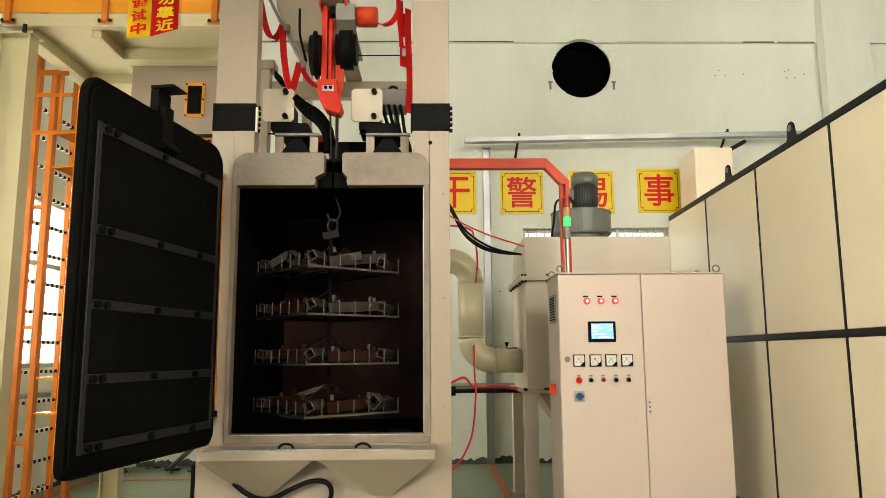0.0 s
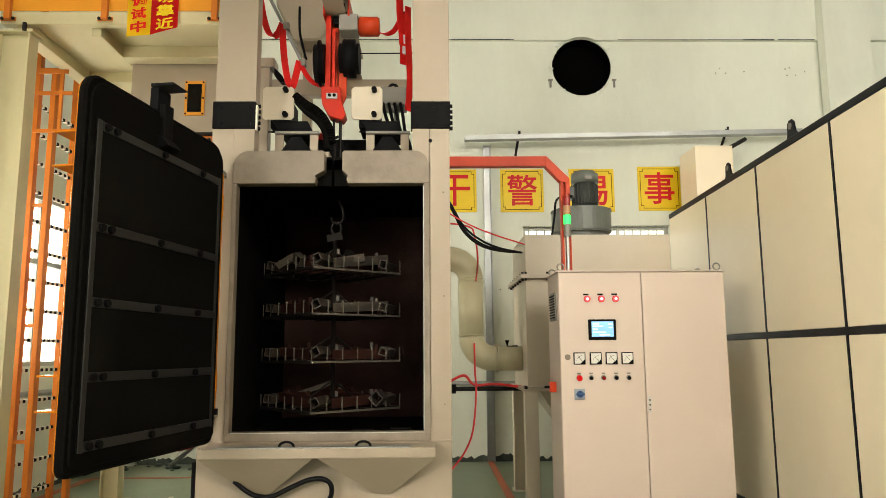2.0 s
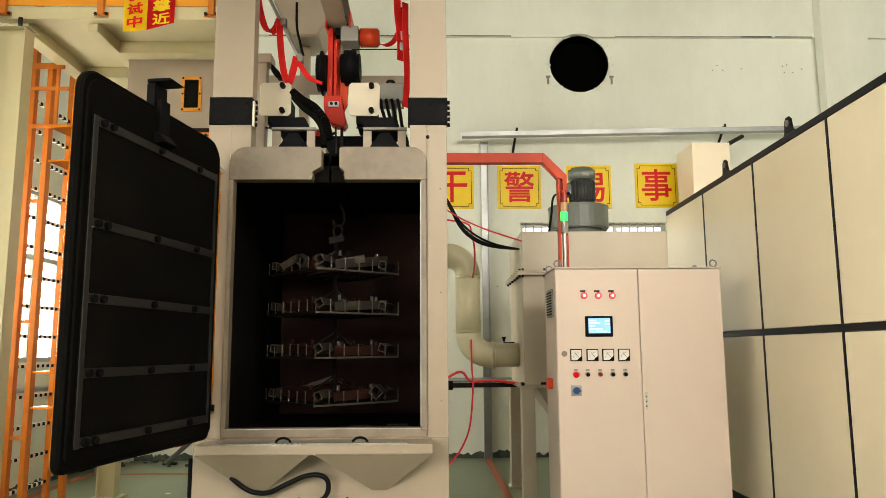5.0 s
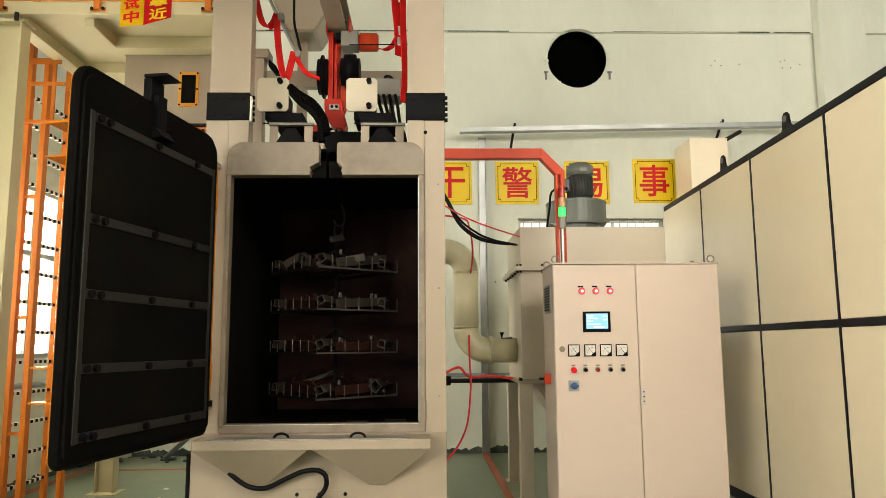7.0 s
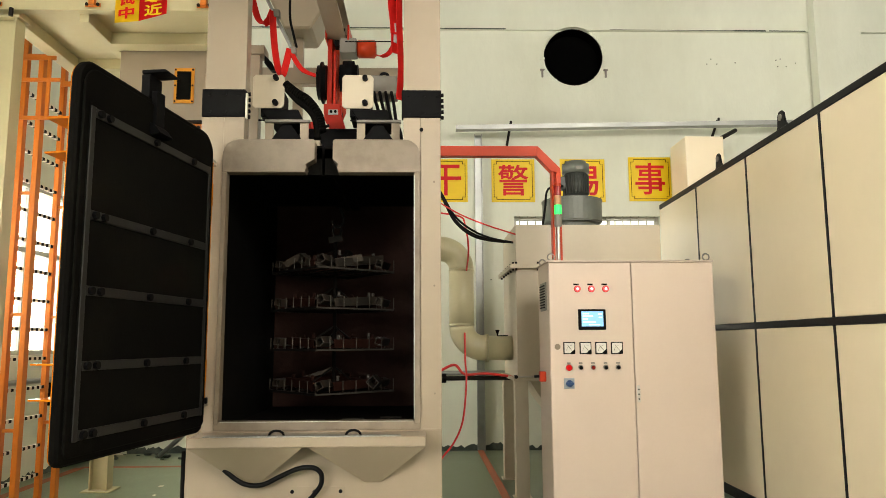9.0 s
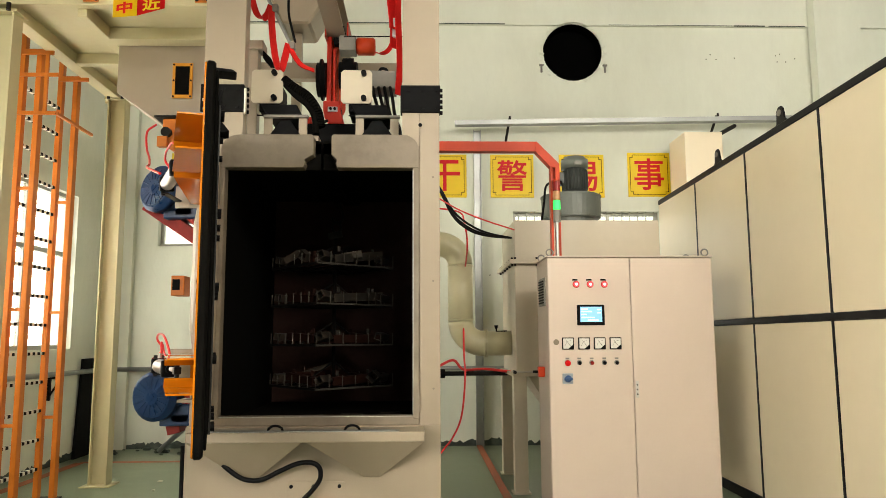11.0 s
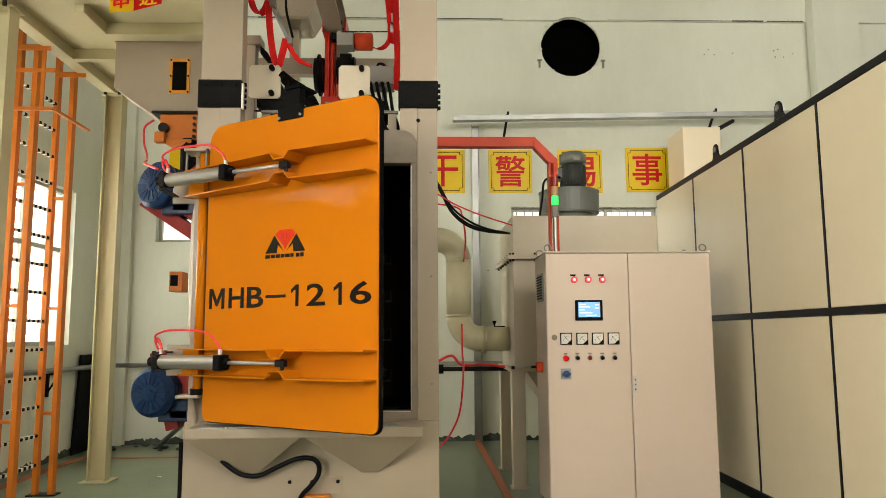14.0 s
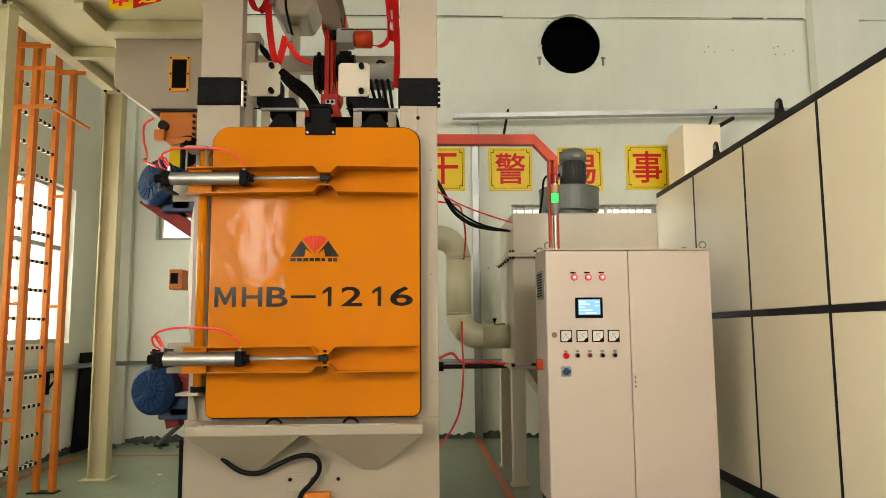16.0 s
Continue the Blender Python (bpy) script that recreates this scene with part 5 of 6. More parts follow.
def caged_ladder():
    xs, xp, ya, yc = -3.713, -3.572, 5.763, 6.40
    l = thing("ladder", (xs, 6.1, 0), "orange steel ladder with striped rungs and side posts", "ladder")
    for y in (ya, yc):
        part("stile", box(xs - 0.022, xs + 0.022, y - 0.03, y + 0.03, 0.0, 4.5, 0.004), "ladder", l)
        part("side_post", box(xp - 0.022, xp + 0.022, y - 0.035, y + 0.035, 0.0, 3.80, 0.004), "ladder", l)
        part("hand_hold", box(xs - 0.005, xs + 0.265, y - 0.05, y - 0.031, 3.755, 3.805, 0.004), "ladder", l)
        for z in (0.70, 1.62, 2.62):
            part("spacer", box(xs + 0.022, xp - 0.022, y - 0.015, y + 0.015, z - 0.013, z + 0.013), "ladder", l)
        part("foot_plate", box(xs - 0.05, xp + 0.05, y - 0.06, y + 0.06, 0.0, 0.012), "castiron", l)
    for k in range(14):
        z = 3.50 - 0.2492 * k
        r = part("rung", box(xs - 0.013, xs + 0.013, ya + 0.03, yc - 0.03, z - 0.013, z + 0.013, 0.003), "black", l, "black rung with pale stripes")
        for j in range(7):
            y = ya + 0.05 + j * 0.079
            part("stripe", box(xs - 0.0145, xs + 0.0145, y, y + 0.034, z - 0.0145, z + 0.0145), "white", r)
    # guard frame at the head of the ladder
    y = ya - 0.045
    for x, z0, z1 in ((-3.785, 3.25, 4.2), (-3.495, 3.25, 3.76)):
        part("guard_upright", box(x - 0.014, x + 0.014, y - 0.012, y + 0.012, z0, z1, 0.003), "ladder", l)
    for x0, x1, z in ((-3.771, -3.735, 3.813), (-3.771, -3.40, 3.58), (-3.771, -3.735, 3.45), (-3.771, -3.40, 3.25)):
        part("guard_bar", box(x0, x1, y - 0.01, y + 0.01, z - 0.016, z + 0.016, 0.003), "ladder", l)
    part("guard_end", box(-3.41, -3.385, ya - 0.04, yc - 0.03, 3.235, 3.26, 0.003), "ladder", l)


caged_ladder()
b = rod((-3.55, 8.9, 0.03), (-2.75, 8.6, 0.70), 0.03, 12)
solo("loose_pipe", b, "galv", "loose steel pipe leaning in the corner", "pipe", smooth=True)
solo("board_sheet", prism([(8.5, 0.0), (8.95, 0.0), (8.95, 1.15), (8.62, 1.15)], "x", LX + 0.02, LX + 0.05), "black", "dark sheet leaning against the wall", "sheet")
bm = None
rnd = random.Random(5)
for k in range(26):
    x, y, s = rnd.uniform(-4.2, -2.2), rnd.uniform(8.7, 9.2), rnd.uniform(0.015, 0.06)
    bm = box(x - s, x + s, y - s * 0.6, y + s * 0.6, 0, s * 0.7, s * 0.25, bm, 1)
solo("rubble", bm, "skirting", "small dark rubble and scraps along the wall foot", "rubble", "stuff")
bm = None
for k in range(7):
    x, y, s = rnd.uniform(-3.0, -2.0), rnd.uniform(6.6, 8.2), rnd.uniform(0.01, 0.03)
    bm = box(x - s, x + s, y - s, y + s, 0, 0.006, 0.002, bm, 1)
solo("floor_scraps", bm, "white", "small scraps lying on the floor", "scraps", "stuff")

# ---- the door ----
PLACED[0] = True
door = thing("machine_door", (HXD, HYD, 0.85), "glossy orange machine door with model number, black rubber inside", "door")
DX0, DX1, DZ0, DZ1, DF = -1.693, -0.362, 0.85, 2.698, 4.46
LEAF = 1.0131


def leaf_part(name, bm, mat, parent, label="", smooth=False):
    """A piece of the door leaf, brought to the leaf's true width and height."""
    for v in bm.verts:
        v.co.x = -0.367 + (v.co.x + 0.367) * LEAF
        v.co.z = 1.374 + (v.co.z - 1.374) * LEAF
    return part(name, bm, mat, parent, label, smooth)


def plate(x0, x1, z0, z1, y0, y1, rt, rb, bevel):
    pts = rounded(x0, x1, z0, z1, rt, 8, (1, 1, 0, 0))[:18]
    low = rounded(x0, x1, z0, z1, rb, 4, (0, 0, 1, 1))
    low = low[2:]
    return prism(pts + low, "y", y0, y1, bevel)


leaf_part("panel", plate(DX0, DX1, DZ0, DZ1, DF, DF + 0.014, 0.11, 0.045, 0.003), "orange", door)
leaf_part("rubber_edge", plate(DX0 - 0.006, DX1 + 0.008, DZ0 - 0.006, DZ1 + 0.006, DF + 0.004, DF + 0.052, 0.115, 0.05, 0.012), "rubber", door, "thick black rubber edge")
leaf_part("inner_cushion", plate(DX0 + 0.01, DX1 - 0.02, DZ0 + 0.03, DZ1 - 0.03, DF + 0.052, DF + 0.066, 0.10, 0.04, 0.005), "rubber", door, "black rubber cushion")
inner = leaf_part("inner_lining", box(DX0 + 0.06, DX1 - 0.055, DF + 0.066, DF + 0.072, DZ0 + 0.10, DZ1 - 0.20, 0.003), "rubber", door, "black rubber lining with steel strips")
YS = DF + 0.072
zl = [DZ0 + 0.125, DZ0 + 0.43, DZ0 + 0.77, DZ0 + 1.12, DZ1 - 0.245]
for z in zl:
    st = leaf_part("strip", box(DX0 + 0.09, DX1 - 0.092, YS, YS + 0.008, z - 0.022, z + 0.022, 0.002), "strip", inner, "dark steel strip")
    for x in (DX0 + 0.30, (DX0 + DX1) / 2 + 0.05, DX1 - 0.19, DX1 - 0.12):
        leaf_part("bolt", rod((x, YS + 0.008, z), (x, YS + 0.026, z), 0.019, 8), "black", st)
leaf_part("strip", box(DX1 - 0.09, DX1 - 0.058, YS, YS + 0.008, DZ0 + 0.10, DZ1 - 0.22, 0.002), "strip", inner, "dark steel strip")
leaf_part("strip", box(DX0 + 0.064, DX0 + 0.088, YS, YS + 0.008, DZ0 + 0.10, DZ1 - 0.22, 0.002), "strip", inner, "dark steel strip")
# slot shield on the top edge
sh = leaf_part("slot_shield", box(-1.10, -0.905, DF - 0.012, DF + 0.0, 2.645, 2.725, 0.003), "black", door, "black slot shield plate")
leaf_part("shield_body", box(-1.065, -0.94, DF, DF + 0.05, 2.70, 2.83, 0.004), "black", sh)
leaf_part("shield_top", prism([(DF + 0.0, 2.835), (DF + 0.16, 2.835), (DF + 0.135, 2.852), (DF + 0.0, 2.855)], "x", -1.065, -0.94, 0.002), "black", sh)
leaf_part("shield_neck", box(-1.045, -0.96, DF + 0.05, DF + 0.085, 2.54, 2.74, 0.004), "black", sh)
leaf_part("shield_flare", prism([(DF + 0.05, 2.565), (DF + 0.09, 2.545), (DF + 0.13, 2.495), (DF + 0.05, 2.48)], "x", -1.07, -0.93, 0.004), "black", sh)
for x in (-1.085, -0.92):
    leaf_part("bolt", rod((x, DF - 0.02, 2.66), (x, DF - 0.012, 2.66), 0.008, 8), "steel", sh)


def door_arm(z0, z1):
    """A channel arm across the door: two folded flanges with a notch where the cylinder rod is pinned."""
    xs = [-1.845, -1.035, -1.00, -0.925, -0.885, -0.372]
    arm = part("arm", box(-1.845, DX0 - 0.004, DF - 0.05, DF - 0.02, z0, z1, 0.003), "orange", door)
    part("hub", rod((HXD, HYD, z0 + 0.01), (HXD, HYD, z1 - 0.01), 0.033, 24), "orange", arm)
    part("arm_web", box(-1.845, -1.76, DF - 0.02, HYD - 0.002, z0 + 0.02, z1 - 0.02, 0.004), "orange", arm)
    for z, s in ((z1, -1), (z0, 1)):
        zz = [z, z, z + s * 0.042, z + s * 0.042, z, z]
        m = bmesh.new()
        depth = [0.03, 0.095, 0.095, 0.095, 0.095, 0.055]
        rows = []
        for x, q, dp in zip(xs, zz, depth):
            rows.append([m.verts.new((x, DF, q - 0.004)), m.verts.new((x, 4.40 - dp, q - 0.004)), m.verts.new((x, 4.40 - dp, q + 0.004)), m.verts.new((x, DF, q + 0.004))])
        for a, b in zip(rows, rows[1:]):
            for i in range(4):
                m.faces.new((a[i], a[(i + 1) % 4], b[(i + 1) % 4], b[i]))
        m.faces.new(rows[0])
        m.faces.new(rows[-1])
        part("flange", m, "orange", arm)
    zc = (z0 + z1) / 2
    part("rod_pin", rod((-0.955, 4.365, zc - 0.055), (-0.955, 4.365, zc + 0.055), 0.012, 12), "castiron", arm)


door_arm(2.26, 2.425)
door_arm(1.13, 1.287)
part("hinge_shaft", rod((HXD, HYD, 1.006), (HXD, HYD, 2.552), 0.03, 24), "orange", door, "orange hinge shaft", True)
num = leaf_part("model_number", prism([(-1.655, 1.535), (-1.630, 1.535), (-1.630, 1.62), (-1.596, 1.55), (-1.580, 1.55), (-1.546, 1.62), (-1.546, 1.535), (-1.521, 1.535), (-1.521, 1.66), (-1.552, 1.66), (-1.588, 1.588), (-1.624, 1.66), (-1.655, 1.66)], "y", DF - 0.002, DF + 0.001), "letter", door, "black model number lettering")
for ch, a, b in (("H", -1.484, -1.356), ("B", -1.330, -1.196), ("2", -0.860, -0.726), ("6", -0.552, -0.405)):
    leaf_part("character", lettered(ch, a, b, 1.535, 1.66, DF - 0.0015, 0.003), "letter", num)
for a in (-0.978, -0.664):
    m = prism([(a + 0.034, 1.535), (a + 0.057, 1.535), (a + 0.057, 1.66), (a + 0.038, 1.66), (a, 1.632), (a, 1.612), (a + 0.034, 1.632)], "y", DF - 0.002, DF + 0.001)
    leaf_part("character", m, "letter", num)
leaf_part("character", box(-1.178, -1.02, DF - 0.002, DF + 0.001, 1.588, 1.606), "letter", num)
# emblem: red fan between two dark slopes, and bars for the small wording
LXC, LZ0, LZ1 = -1.03, 1.852, 1.985
for s in (-1, 1):
    m = prism([(LXC + s * 0.155, LZ0), (LXC + s * 0.085, LZ0 + 0.104), (LXC + s * 0.014, LZ0 + 0.010), (LXC + s * 0.058, LZ0 + 0.050), (LXC + s * 0.066, LZ0)], "y", DF - 0.003, DF + 0.001)
    leaf_part("emblem_slope", m, "letter", door, "dark emblem shape")
for k in range(5):
    a0, a1 = -0.080 + k * 0.032 + 0.0022, -0.080 + (k + 1) * 0.032 - 0.0022
    q0 = LZ0 + 0.006 + 0.030 * abs(k - 2.0) / 2.0
    lift = [0.108, 0.134, 0.134, 0.134, 0.134, 0.108]
    m = prism([(LXC + (a0 + a1) * 0.06, q0), (LXC + a1, LZ0 + lift[k + 1]), (LXC + a0, LZ0 + lift[k])], "y", DF - 0.003, DF + 0.001)
    leaf_part("emblem_ray", m, "logored", door, "red emblem ray")
for x0, x1 in ((-1.185, -1.15), (-1.143, -1.11), (-1.103, -1.07), (-1.063, -1.035), (-1.028, -0.995), (-0.988, -0.965)):
    leaf_part("wording_bar", box(x0, x1, DF - 0.002, DF, 1.822, 1.843), "letter", door)
for x0, x1 in ((-0.945, -0.92), (-0.913, -0.888)):
    leaf_part("wording_bar", box(x0, x1, DF - 0.002, DF, 1.82, 1.843), "letter", door)

# ---- door cylinders ----
CBX, CBY = -1.995, 4.39
PINX, PINY = -0.955, 4.365
CYL = []


def door_cylinder(z):
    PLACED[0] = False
    c = thing("air_cylinder", (0, 0, 0), "bright steel air cylinder that moves the door", "air cylinder", "door cylinders")
    part("barrel", rod((0.04, 0, 0), (0.475, 0, 0), 0.040, 28), "barrel", c, "bright steel barrel")
    part("end_cap", box(0.0, 0.045, -0.043, 0.043, -0.043, 0.043, 0.008), "black", c, "black end cap")
    part("end_cap", box(0.467, 0.515, -0.044, 0.044, -0.044, 0.044, 0.008), "black", c, "black end cap")
    part("rear_clevis", rod((-0.05, 0, 0), (0.0, 0, 0), 0.028, 12), "black", c)
    part("nut", rod((0.52, 0, 0), (0.545, 0, 0), 0.025, 12), "black", c)
    part("fitting", rod((0.03, 0, 0.045), (0.03, 0, 0.075), 0.011, 8), "steel", c)
    part("fitting", rod((0.485, 0, 0.045), (0.485, 0, 0.075), 0.011, 8), "steel", c)
    part("hose", tube([(0.485, 0, 0.07), (0.46, -0.01, 0.12), (0.38, -0.02, 0.17), (0.22, -0.02, 0.185), (0.08, -0.02, 0.18), (-0.01, -0.01, 0.15), (0.0, 0.02, 0.10), (0.025, 0.0, 0.07)], 0.0065, 8), "hose", c, "red air hose loop", True)
    part("hose", tube([(0.03, 0.01, 0.07), (0.0, 0.01, 0.13), (-0.04, 0.02, 0.13), (-0.03, 0.03, 0.08), (0.02, 0.04, 0.05)], 0.0065, 8), "hose", c, "red air hose loop", True)
    r = part("piston_rod", rod((0.0, 0, 0), (0.50, 0, 0), 0.0115, 16), "steel", c, "thin bright piston rod", True)
    part("rod_eye", box(0.46, 0.52, -0.018, 0.018, -0.018, 0.018, 0.004), "castiron", r)
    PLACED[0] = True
    b = thing("cylinder_mount", (CBX, CBY, z - 0.06), "welded mount of the air cylinder beside the machine", "mount", "cylinder mounts")
    part("lug", box(CBX - 0.03, CBX + 0.015, CBY - 0.012, CBY + 0.26, z - 0.058, z - 0.048, 0.003), "castiron", b)
    part("lug", box(CBX - 0.03, CBX + 0.015, CBY - 0.012, CBY + 0.26, z + 0.048, z + 0.058, 0.003), "castiron", b)
    part("plate", box(CBX - 0.03, -1.852, CBY + 0.262, CBY + 0.28, z - 0.10, z + 0.10, 0.003), "cream", b)
    part("pin", rod((CBX - 0.02, CBY, z - 0.065), (CBX - 0.02, CBY, z + 0.065), 0.012, 10), "castiron", b)
    CYL.append((c, r, z))


door_cylinder(2.355)
door_cylinder(1.213)
t = thing("shaft_guard", (-1.80, 4.45, 2.575), "small grey folded guard over the hinge shaft", "guard")
part("plate", box(-1.875, -1.74, 4.43, FY, 2.5735, 2.585, 0.002), "boxgrey", t)
part("wing", prism([(-1.875, 2.42), (-1.865, 2.42), (-1.865, 2.57), (-1.875, 2.57)], "y", 4.43, 4.45), "boxgrey", t)
part("wing", prism([(-1.75, 2.42), (-1.74, 2.42), (-1.74, 2.57), (-1.75, 2.57)], "y", 4.43, 4.45), "boxgrey", t)

# ---- hoist, hook and loaded rack ----
HKX, HKY = -1.075, 4.85
MOVERS = []
ho = thing("hoist", (HKX, HKY, 2.3), "red electric chain hoist with long rod and hook", "hoist")
MOVERS.append(ho)
part("trolley", box(HKX - 0.03, HKX + 0.10, HKY - 0.05, HKY + 0.11, 3.86, 3.925, 0.01), "black", ho, "black rail trolley")
for sx in (-1, 1):
    for dy in (-0.07, 0.07):
        part("wheel", rod((HKX + sx * 0.03, HKY + dy, 3.985), (HKX + sx * 0.062, HKY + dy, 3.985), 0.028, 16), "castiron", ho)
    part("trolley_plate", box(HKX + sx * 0.085, HKX + sx * 0.10, HKY - 0.11, HKY + 0.11, 3.90, 4.03, 0.004), "red", ho)
part("frame_bar", box(HKX - 0.085, HKX - 0.045, HKY - 0.05, HKY + 0.02, 3.30, 3.93, 0.006), "red", ho, "red hoist frame bar")
part("frame_bar", box(HKX - 0.035, HKX - 0.01, HKY - 0.05, HKY + 0.02, 3.30, 3.82, 0.006), "red", ho, "red hoist frame bar")
part("body", box(HKX - 0.09, HKX + 0.005, HKY + 0.02, HKY + 0.10, 3.35, 3.92, 0.01), "trunk", ho)
part("side_plate", prism([(HKX + 0.01, 3.36), (HKX + 0.035, 3.22), (HKX + 0.07, 3.3), (HKX + 0.075, 3.60), (HKX + 0.01, 3.60)], "y", HKY + 0.0, HKY + 0.03, 0.004), "trunk", ho)
part("brake_disc", rod((HKX - 0.165, HKY, 3.56), (HKX - 0.09, HKY, 3.56), 0.175, 32, bevel=0.03), "black", ho, "black round cover", True)
part("gear_case", rod((HKX + 0.02, HKY, 3.60), (HKX + 0.17, HKY, 3.60), 0.145, 28, bevel=0.03), "black", ho, "black round cover", True)
part("control_box", box(HKX + 0.02, HKX + 0.16, HKY - 0.10, HKY + 0.06, 3.79, 3.92, 0.008), "boxgrey", ho, "grey control box")
part("motor", rod((HKX + 0.16, HKY, 3.86), (HKX + 0.32, HKY, 3.86), 0.075, 20, bevel=0.01), "trunk", ho, "red hoist motor", True)
part("cable_strap", strap([(HKX + 0.3, HKY, 3.82), (HKX + 0.37, HKY, 3.80), (HKX + 0.43, HKY, 3.83), (HKX + 0.47, HKY + 0.03, 3.92)], 0.02), "strap", ho)
blk = part("hook_block", prism([(HKX - 0.11, 3.36), (HKX + 0.03, 3.36), (HKX + 0.04, 3.26), (HKX + 0.075, 3.14), (HKX + 0.05, 3.10), (HKX - 0.05, 3.13), (HKX - 0.10, 3.22), (HKX - 0.11, 3.28)], "y", HKY - 0.06, HKY + 0.07, 0.006), "red", ho, "dark red hook block")
part("clamp", box(HKX - 0.07, HKX + 0.012, HKY - 0.075, HKY - 0.06, 3.26, 3.305, 0.004), "galv", blk)
for dx in (-0.045, -0.01):
    part("bolt", rod((HKX + dx, HKY - 0.085, 3.285), (HKX + dx, HKY - 0.075, 3.285), 0.012, 10), "black", blk)
part("rod", rod((HKX + 0.03, HKY, 2.60), (HKX + 0.03, HKY, 3.30), 0.012, 12), "castiron", ho, "long hoist rod")
part("rod", rod((HKX + 0.0, HKY, 2.62), (HKX - 0.02, HKY, 3.12), 0.008, 12), "castiron", ho, "long hoist rod")
part("bell", rod((HKX + 0.03, HKY, 2.49), (HKX + 0.03, HKY, 2.66), 0.028, 16, None, 0.02), "rubber", ho)
part("hook", tube([(HKX + 0.03, HKY, 2.62), (HKX + 0.03, HKY, 2.50), (HKX + 0.055, HKY, 2.43), (HKX + 0.06, HKY, 2.365), (HKX + 0.03, HKY, 2.325), (HKX - 0.01, HKY, 2.335), (HKX - 0.03, HKY, 2.375)], 0.0105, 12), "castiron", ho, "worn steel hook", True)

rack = thing("tray_rack", (HKX, HKY, 0.95), "four-tier steel hanging rack with pinned square trays", "rack")
MOVERS.append(rack)
CX, CYY = HKX - 0.02, HKY
pts = [(CX + 0.03 + 0.035 * math.sin(a), CYY, 2.29 + 0.045 * math.cos(a)) for a in [2 * math.pi * k / 14 for k in range(15)]]
part("ring", tube(pts, 0.010, 8, steps=2), "castiron", rack, smooth=True)
part("stem", square_tube((CX + 0.02, CYY, 0.96), (CX + 0.02, CYY, 2.24), 0.026, 0.004), "liner", rack)
part("stem_head", square_tube((CX - 0.035, CYY, 2.215), (CX + 0.075, CYY, 2.235), 0.05, 0.005, 10), "castiron", rack)
ANG = radians(39)
U, V = Vector((math.cos(ANG), math.sin(ANG), 0)), Vector((-math.sin(ANG), math.cos(ANG), 0))
S = 0.71
LEVELS = (1.946, 1.64, 1.325, 1.0)
for z in LEVELS:
    c0 = Vector((CX, CYY, z))
    # Front edge gets the lighter steel as if lit; other edges stay dark.
    tray = part("tray", square_tube(c0 - U * S / 2 - V * S / 2, c0 + U * S / 2 - V * S / 2, 0.013, 0.003), "pin", rack, "square tray frame with upright pins")
    for a, b in (((1, -1), (1, 1)), ((1, 1), (-1, 1)), ((-1, 1), (-1, -1))):
        part("tray_edge", square_tube(c0 + U * a[0] * S / 2 + V * a[1] * S / 2, c0 + U * b[0] * S / 2 + V * b[1] * S / 2, 0.018, 0.003), "castiron", tray)
    for k in range(1, 6):
        q = -S / 2 + S * k / 6
        part("grid_bar", rod(c0 + U * q - V * S / 2, c0 + U * q + V * S / 2, 0.006, 6), "castiron", tray)
    for k in range(7):
        q = -S / 2 + S * k / 6
        for e in (c0 + U * q - V * S / 2, c0 + V * q - U * S / 2, c0 + U * q + V * S / 2, c0 + V * q + U * S / 2)[:4 if 0 < k < 6 else 2]:
            part("pin", rod(e, e + Vector((0, 0, 0.095)), 0.0045, 6), "pin", tray)
    for sx in (-1, 1):
        part("stay", rod(c0 + U * sx * 0.3, Vector((CX + 0.02, CYY, z + 0.19)), 0.007, 6), "castiron", tray)
rnd = random.Random(21)
for i, z in enumerate(LEVELS):
    c0 = Vector((CX, CYY, z + 0.012))
    lay = [
        (-0.26 * V + 0.07 * U, U, 0.46, 0.064, "blasted" if i < 2 else "rust"),
        (-0.23 * U + 0.06 * V, V, 0.42, 0.060, "rust"),
        (0.20 * V + 0.05 * U, U, 0.5, 0.062, "rust"),
        (0.25 * U - 0.02 * V, (V + U * 0.12).normalized(), 0.44, 0.062, "rust"),
    ]
    for k, (o, d, ln, sd, mt) in enumerate(lay):
        roll = rnd.choice((0, 0, 45)) if k else 0
        h = sd / 2 * (1.414 if roll == 45 else 1.0) + 0.004
        p0 = c0 + o + Vector((0, 0, h)) - d * ln / 2
        lift = 0.06 if k == 0 and i == 0 else rnd.uniform(0, 0.03)
        tb = thing("square_tube", (p0.x, p0.y, p0.z), "rusty hollow square steel tube lying on a tray" if mt == "rust" else "bare hollow square steel tube lying on a tray", "steel tube", "workpieces on the rack")
        part("tube", square_tube(p0, p0 + d * ln + Vector((0, 0, lift)), sd, 0.005, roll), mt, tb)
        MOVERS.append(tb)
        for j in range(2):
            w = p0 + d * ln * (0.12 + 0.7 * j) + Vector((0, 0, h + 0.022 + lift * 0.6))
            part("lug", box(w.x - 0.011, w.x + 0.011, w.y - 0.010, w.y + 0.010, w.z - 0.028, w.z + 0.010, 0.002), "blasted" if (k + j) % 3 == 0 else mt, tb)
    # short pieces seen end-on at the corners
    for o, roll in ((0.30 * U - 0.27 * V, 20), (-0.26 * U - 0.30 * V, 60), (-0.30 * U + 0.28 * V, 10)):
        p0 = c0 + o + Vector((0, 0, 0.052))
        tb = thing("short_tube", (p0.x, p0.y, p0.z), "short bright-edged square steel tube lying on a tray", "steel tube", "short workpieces on the rack")
        part("tube", square_tube(p0 - Vector((0.02, 0.09, 0)), p0 + Vector((0.03, 0.12, 0.0)), 0.058, 0.005, roll), "blasted", tb)
        MOVERS.append(tb)

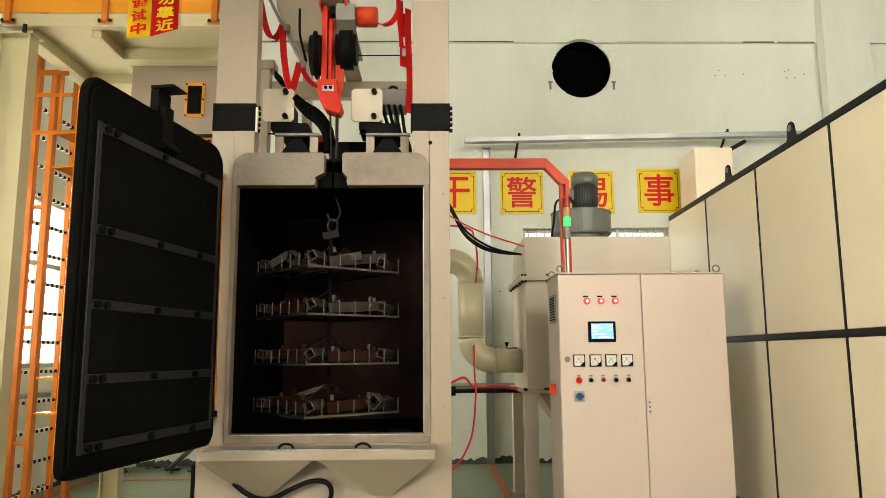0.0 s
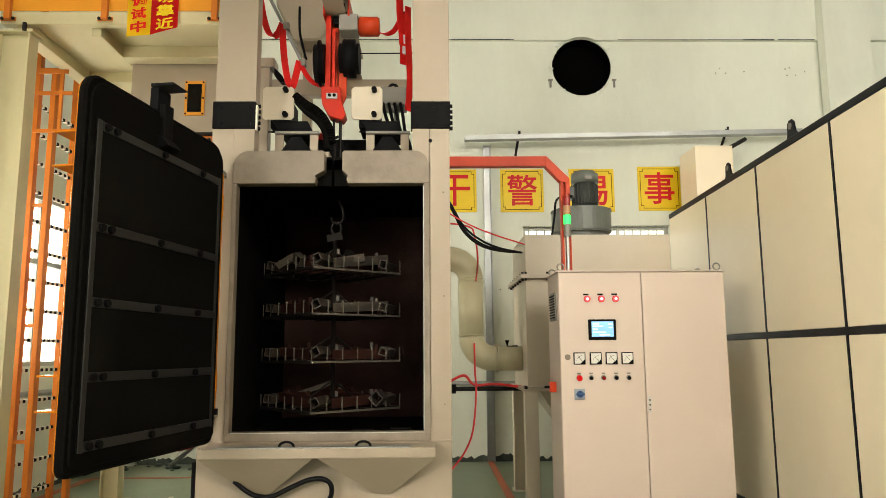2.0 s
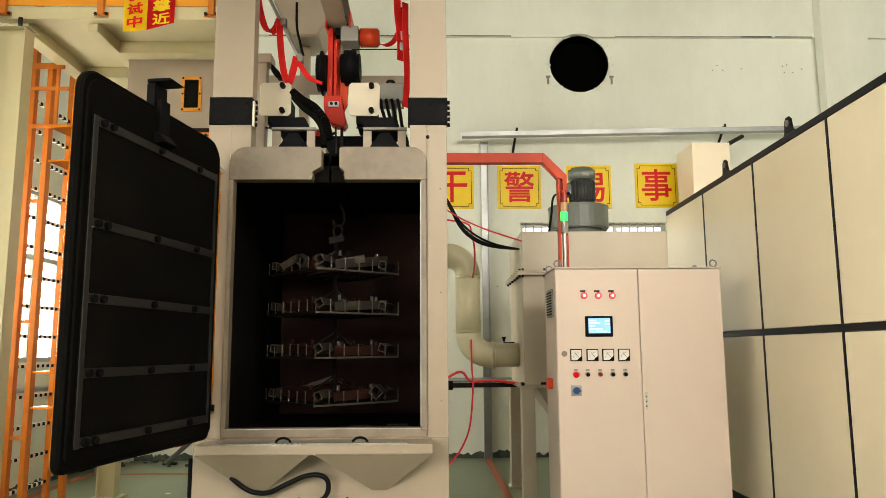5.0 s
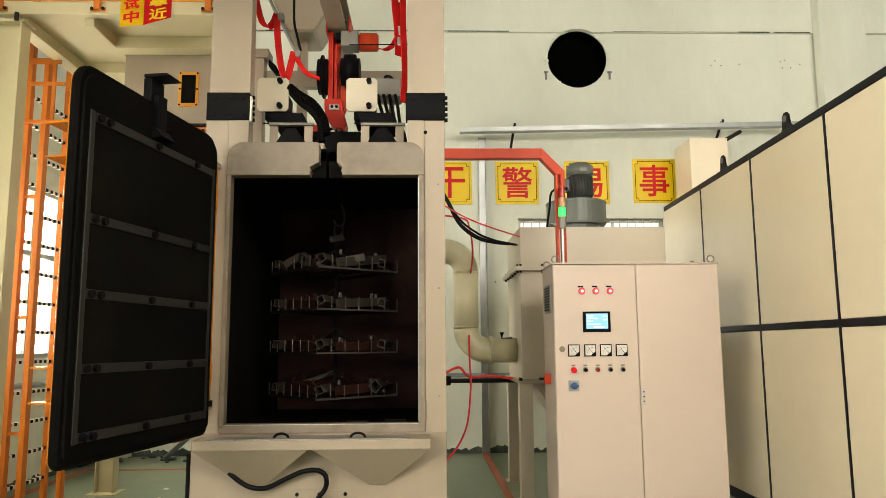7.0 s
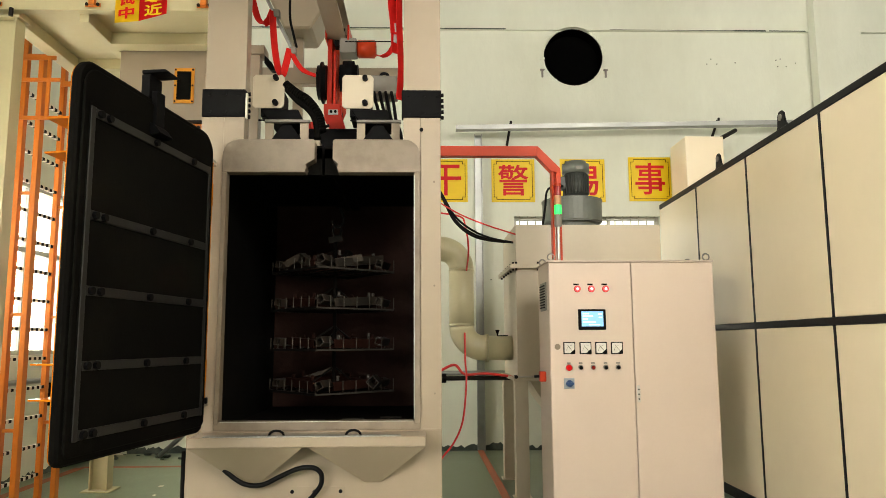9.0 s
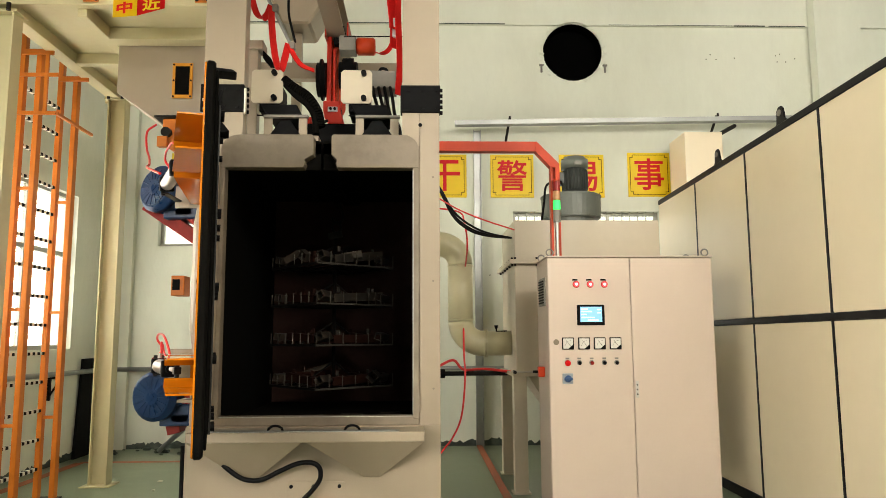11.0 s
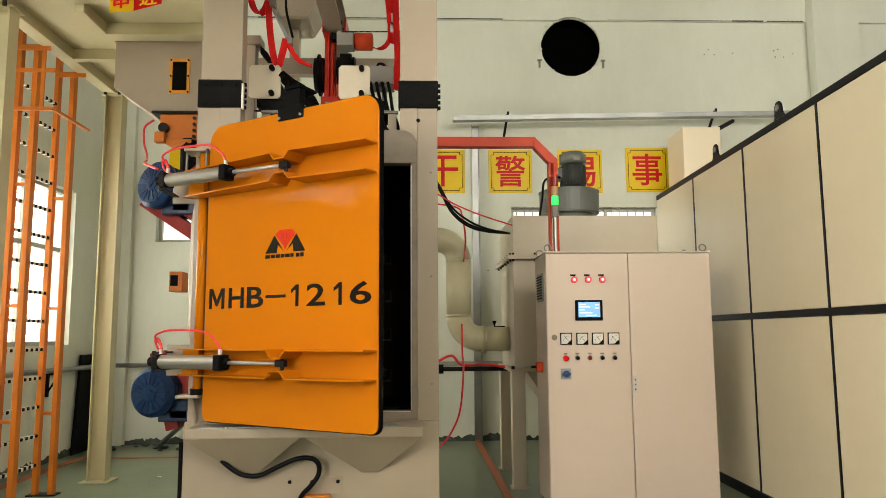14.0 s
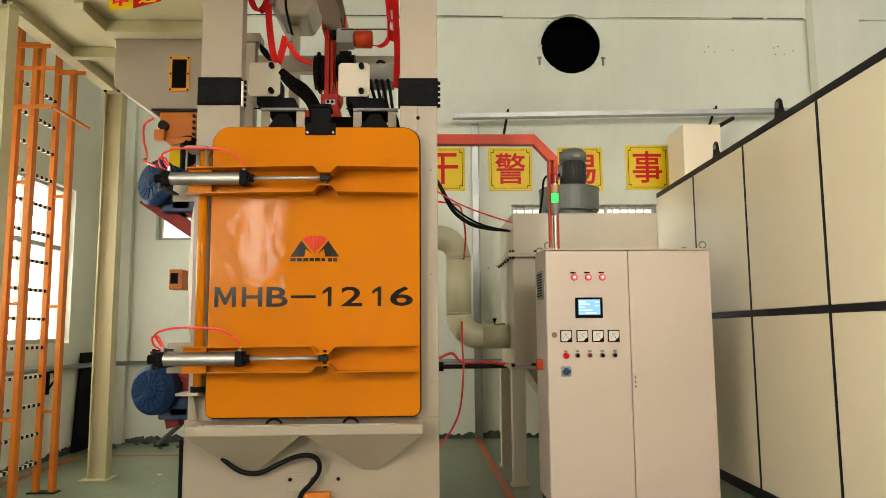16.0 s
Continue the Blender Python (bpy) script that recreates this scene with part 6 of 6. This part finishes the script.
# loose pieces leaning across the trays
for p, q, sd, roll, mt in (((-1.30, 4.56, 2.02), (-1.27, 4.60, 2.03), 0.075, 35, "blasted"), ((-1.45, 4.70, 1.995), (-1.33, 4.66, 2.06), 0.05, 12, "blasted"), ((-1.20, 4.62, 1.985), (-0.84, 4.66, 2.05), 0.055, 8, "blasted"),
                           ((-1.43, 4.95, 1.06), (-1.10, 4.98, 1.17), 0.03, 0, "blasted"), ((-1.02, 4.9, 2.03), (-0.97, 4.93, 2.13), 0.05, 20, "castiron"), ((-0.75, 4.62, 1.075), (-0.72, 4.72, 1.075), 0.078, 45, "blasted"),
                           ((-1.13, 4.98, 1.70), (-1.05, 5.0, 1.80), 0.02, 0, "castiron"), ((-1.15, 4.98, 1.39), (-1.07, 5.0, 1.49), 0.02, 0, "castiron")):
    tb = thing("leaning_tube", (p[0], p[1], p[2]), "bare square steel tube leaning across a tray", "steel tube", "leaning workpieces on the rack")
    part("tube", square_tube(p, q, sd, 0.005, roll), mt, tb)
    MOVERS.append(tb)

# ---- what moves ----
def motions():
    slide = [(0.0, 0.0), (0.5, 0.025), (1.0, 0.085), (1.5, 0.14), (2.0, 0.195), (3.0, 0.285), (4.0, 0.375), (6.5, 0.605), (8.0, 0.745), (9.0, 0.85), (9.6, 0.89), (10.2, 0.9), (16.0, 0.9)]
    for ob in MOVERS:
        x, y, z = ob.location
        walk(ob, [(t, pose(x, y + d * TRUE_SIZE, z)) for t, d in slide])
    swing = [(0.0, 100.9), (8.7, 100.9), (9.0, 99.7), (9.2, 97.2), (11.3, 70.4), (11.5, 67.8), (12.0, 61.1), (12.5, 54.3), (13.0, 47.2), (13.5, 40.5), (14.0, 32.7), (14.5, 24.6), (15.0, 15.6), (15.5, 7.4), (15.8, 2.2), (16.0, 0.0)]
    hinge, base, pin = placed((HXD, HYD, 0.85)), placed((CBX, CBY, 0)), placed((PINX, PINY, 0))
    walk(door, [(t, pose(*hinge, 0, 0, -a)) for t, a in swing])
    dense = []
    for (t0, a0), (t1, a1) in zip(swing, swing[1:]):
        n = max(1, int((t1 - t0) / 0.5)) if a0 != a1 else 1
        dense += [(t0 + (t1 - t0) * k / n, a0 + (a1 - a0) * k / n) for k in range(n)]
    dense.append(swing[-1])
    for c, r, z in CYL:
        turns, pushes = [], []
        for t, a in dense:
            s, q = math.sin(radians(a)), math.cos(radians(a))
            dx, dy = pin.x - hinge.x, pin.y - hinge.y
            px, py = hinge.x + dx * q + dy * s, hinge.y - dx * s + dy * q
            ang = math.degrees(math.atan2(py - base.y, px - base.x))
            turns.append((t, pose(base.x, base.y, placed((0, 0, z)).z, 0, 0, ang)))
            pushes.append((t, pose(math.hypot(px - base.x, py - base.y) - 0.50, 0, 0)))
        walk(c, turns)
        walk(r, pushes)


motions()
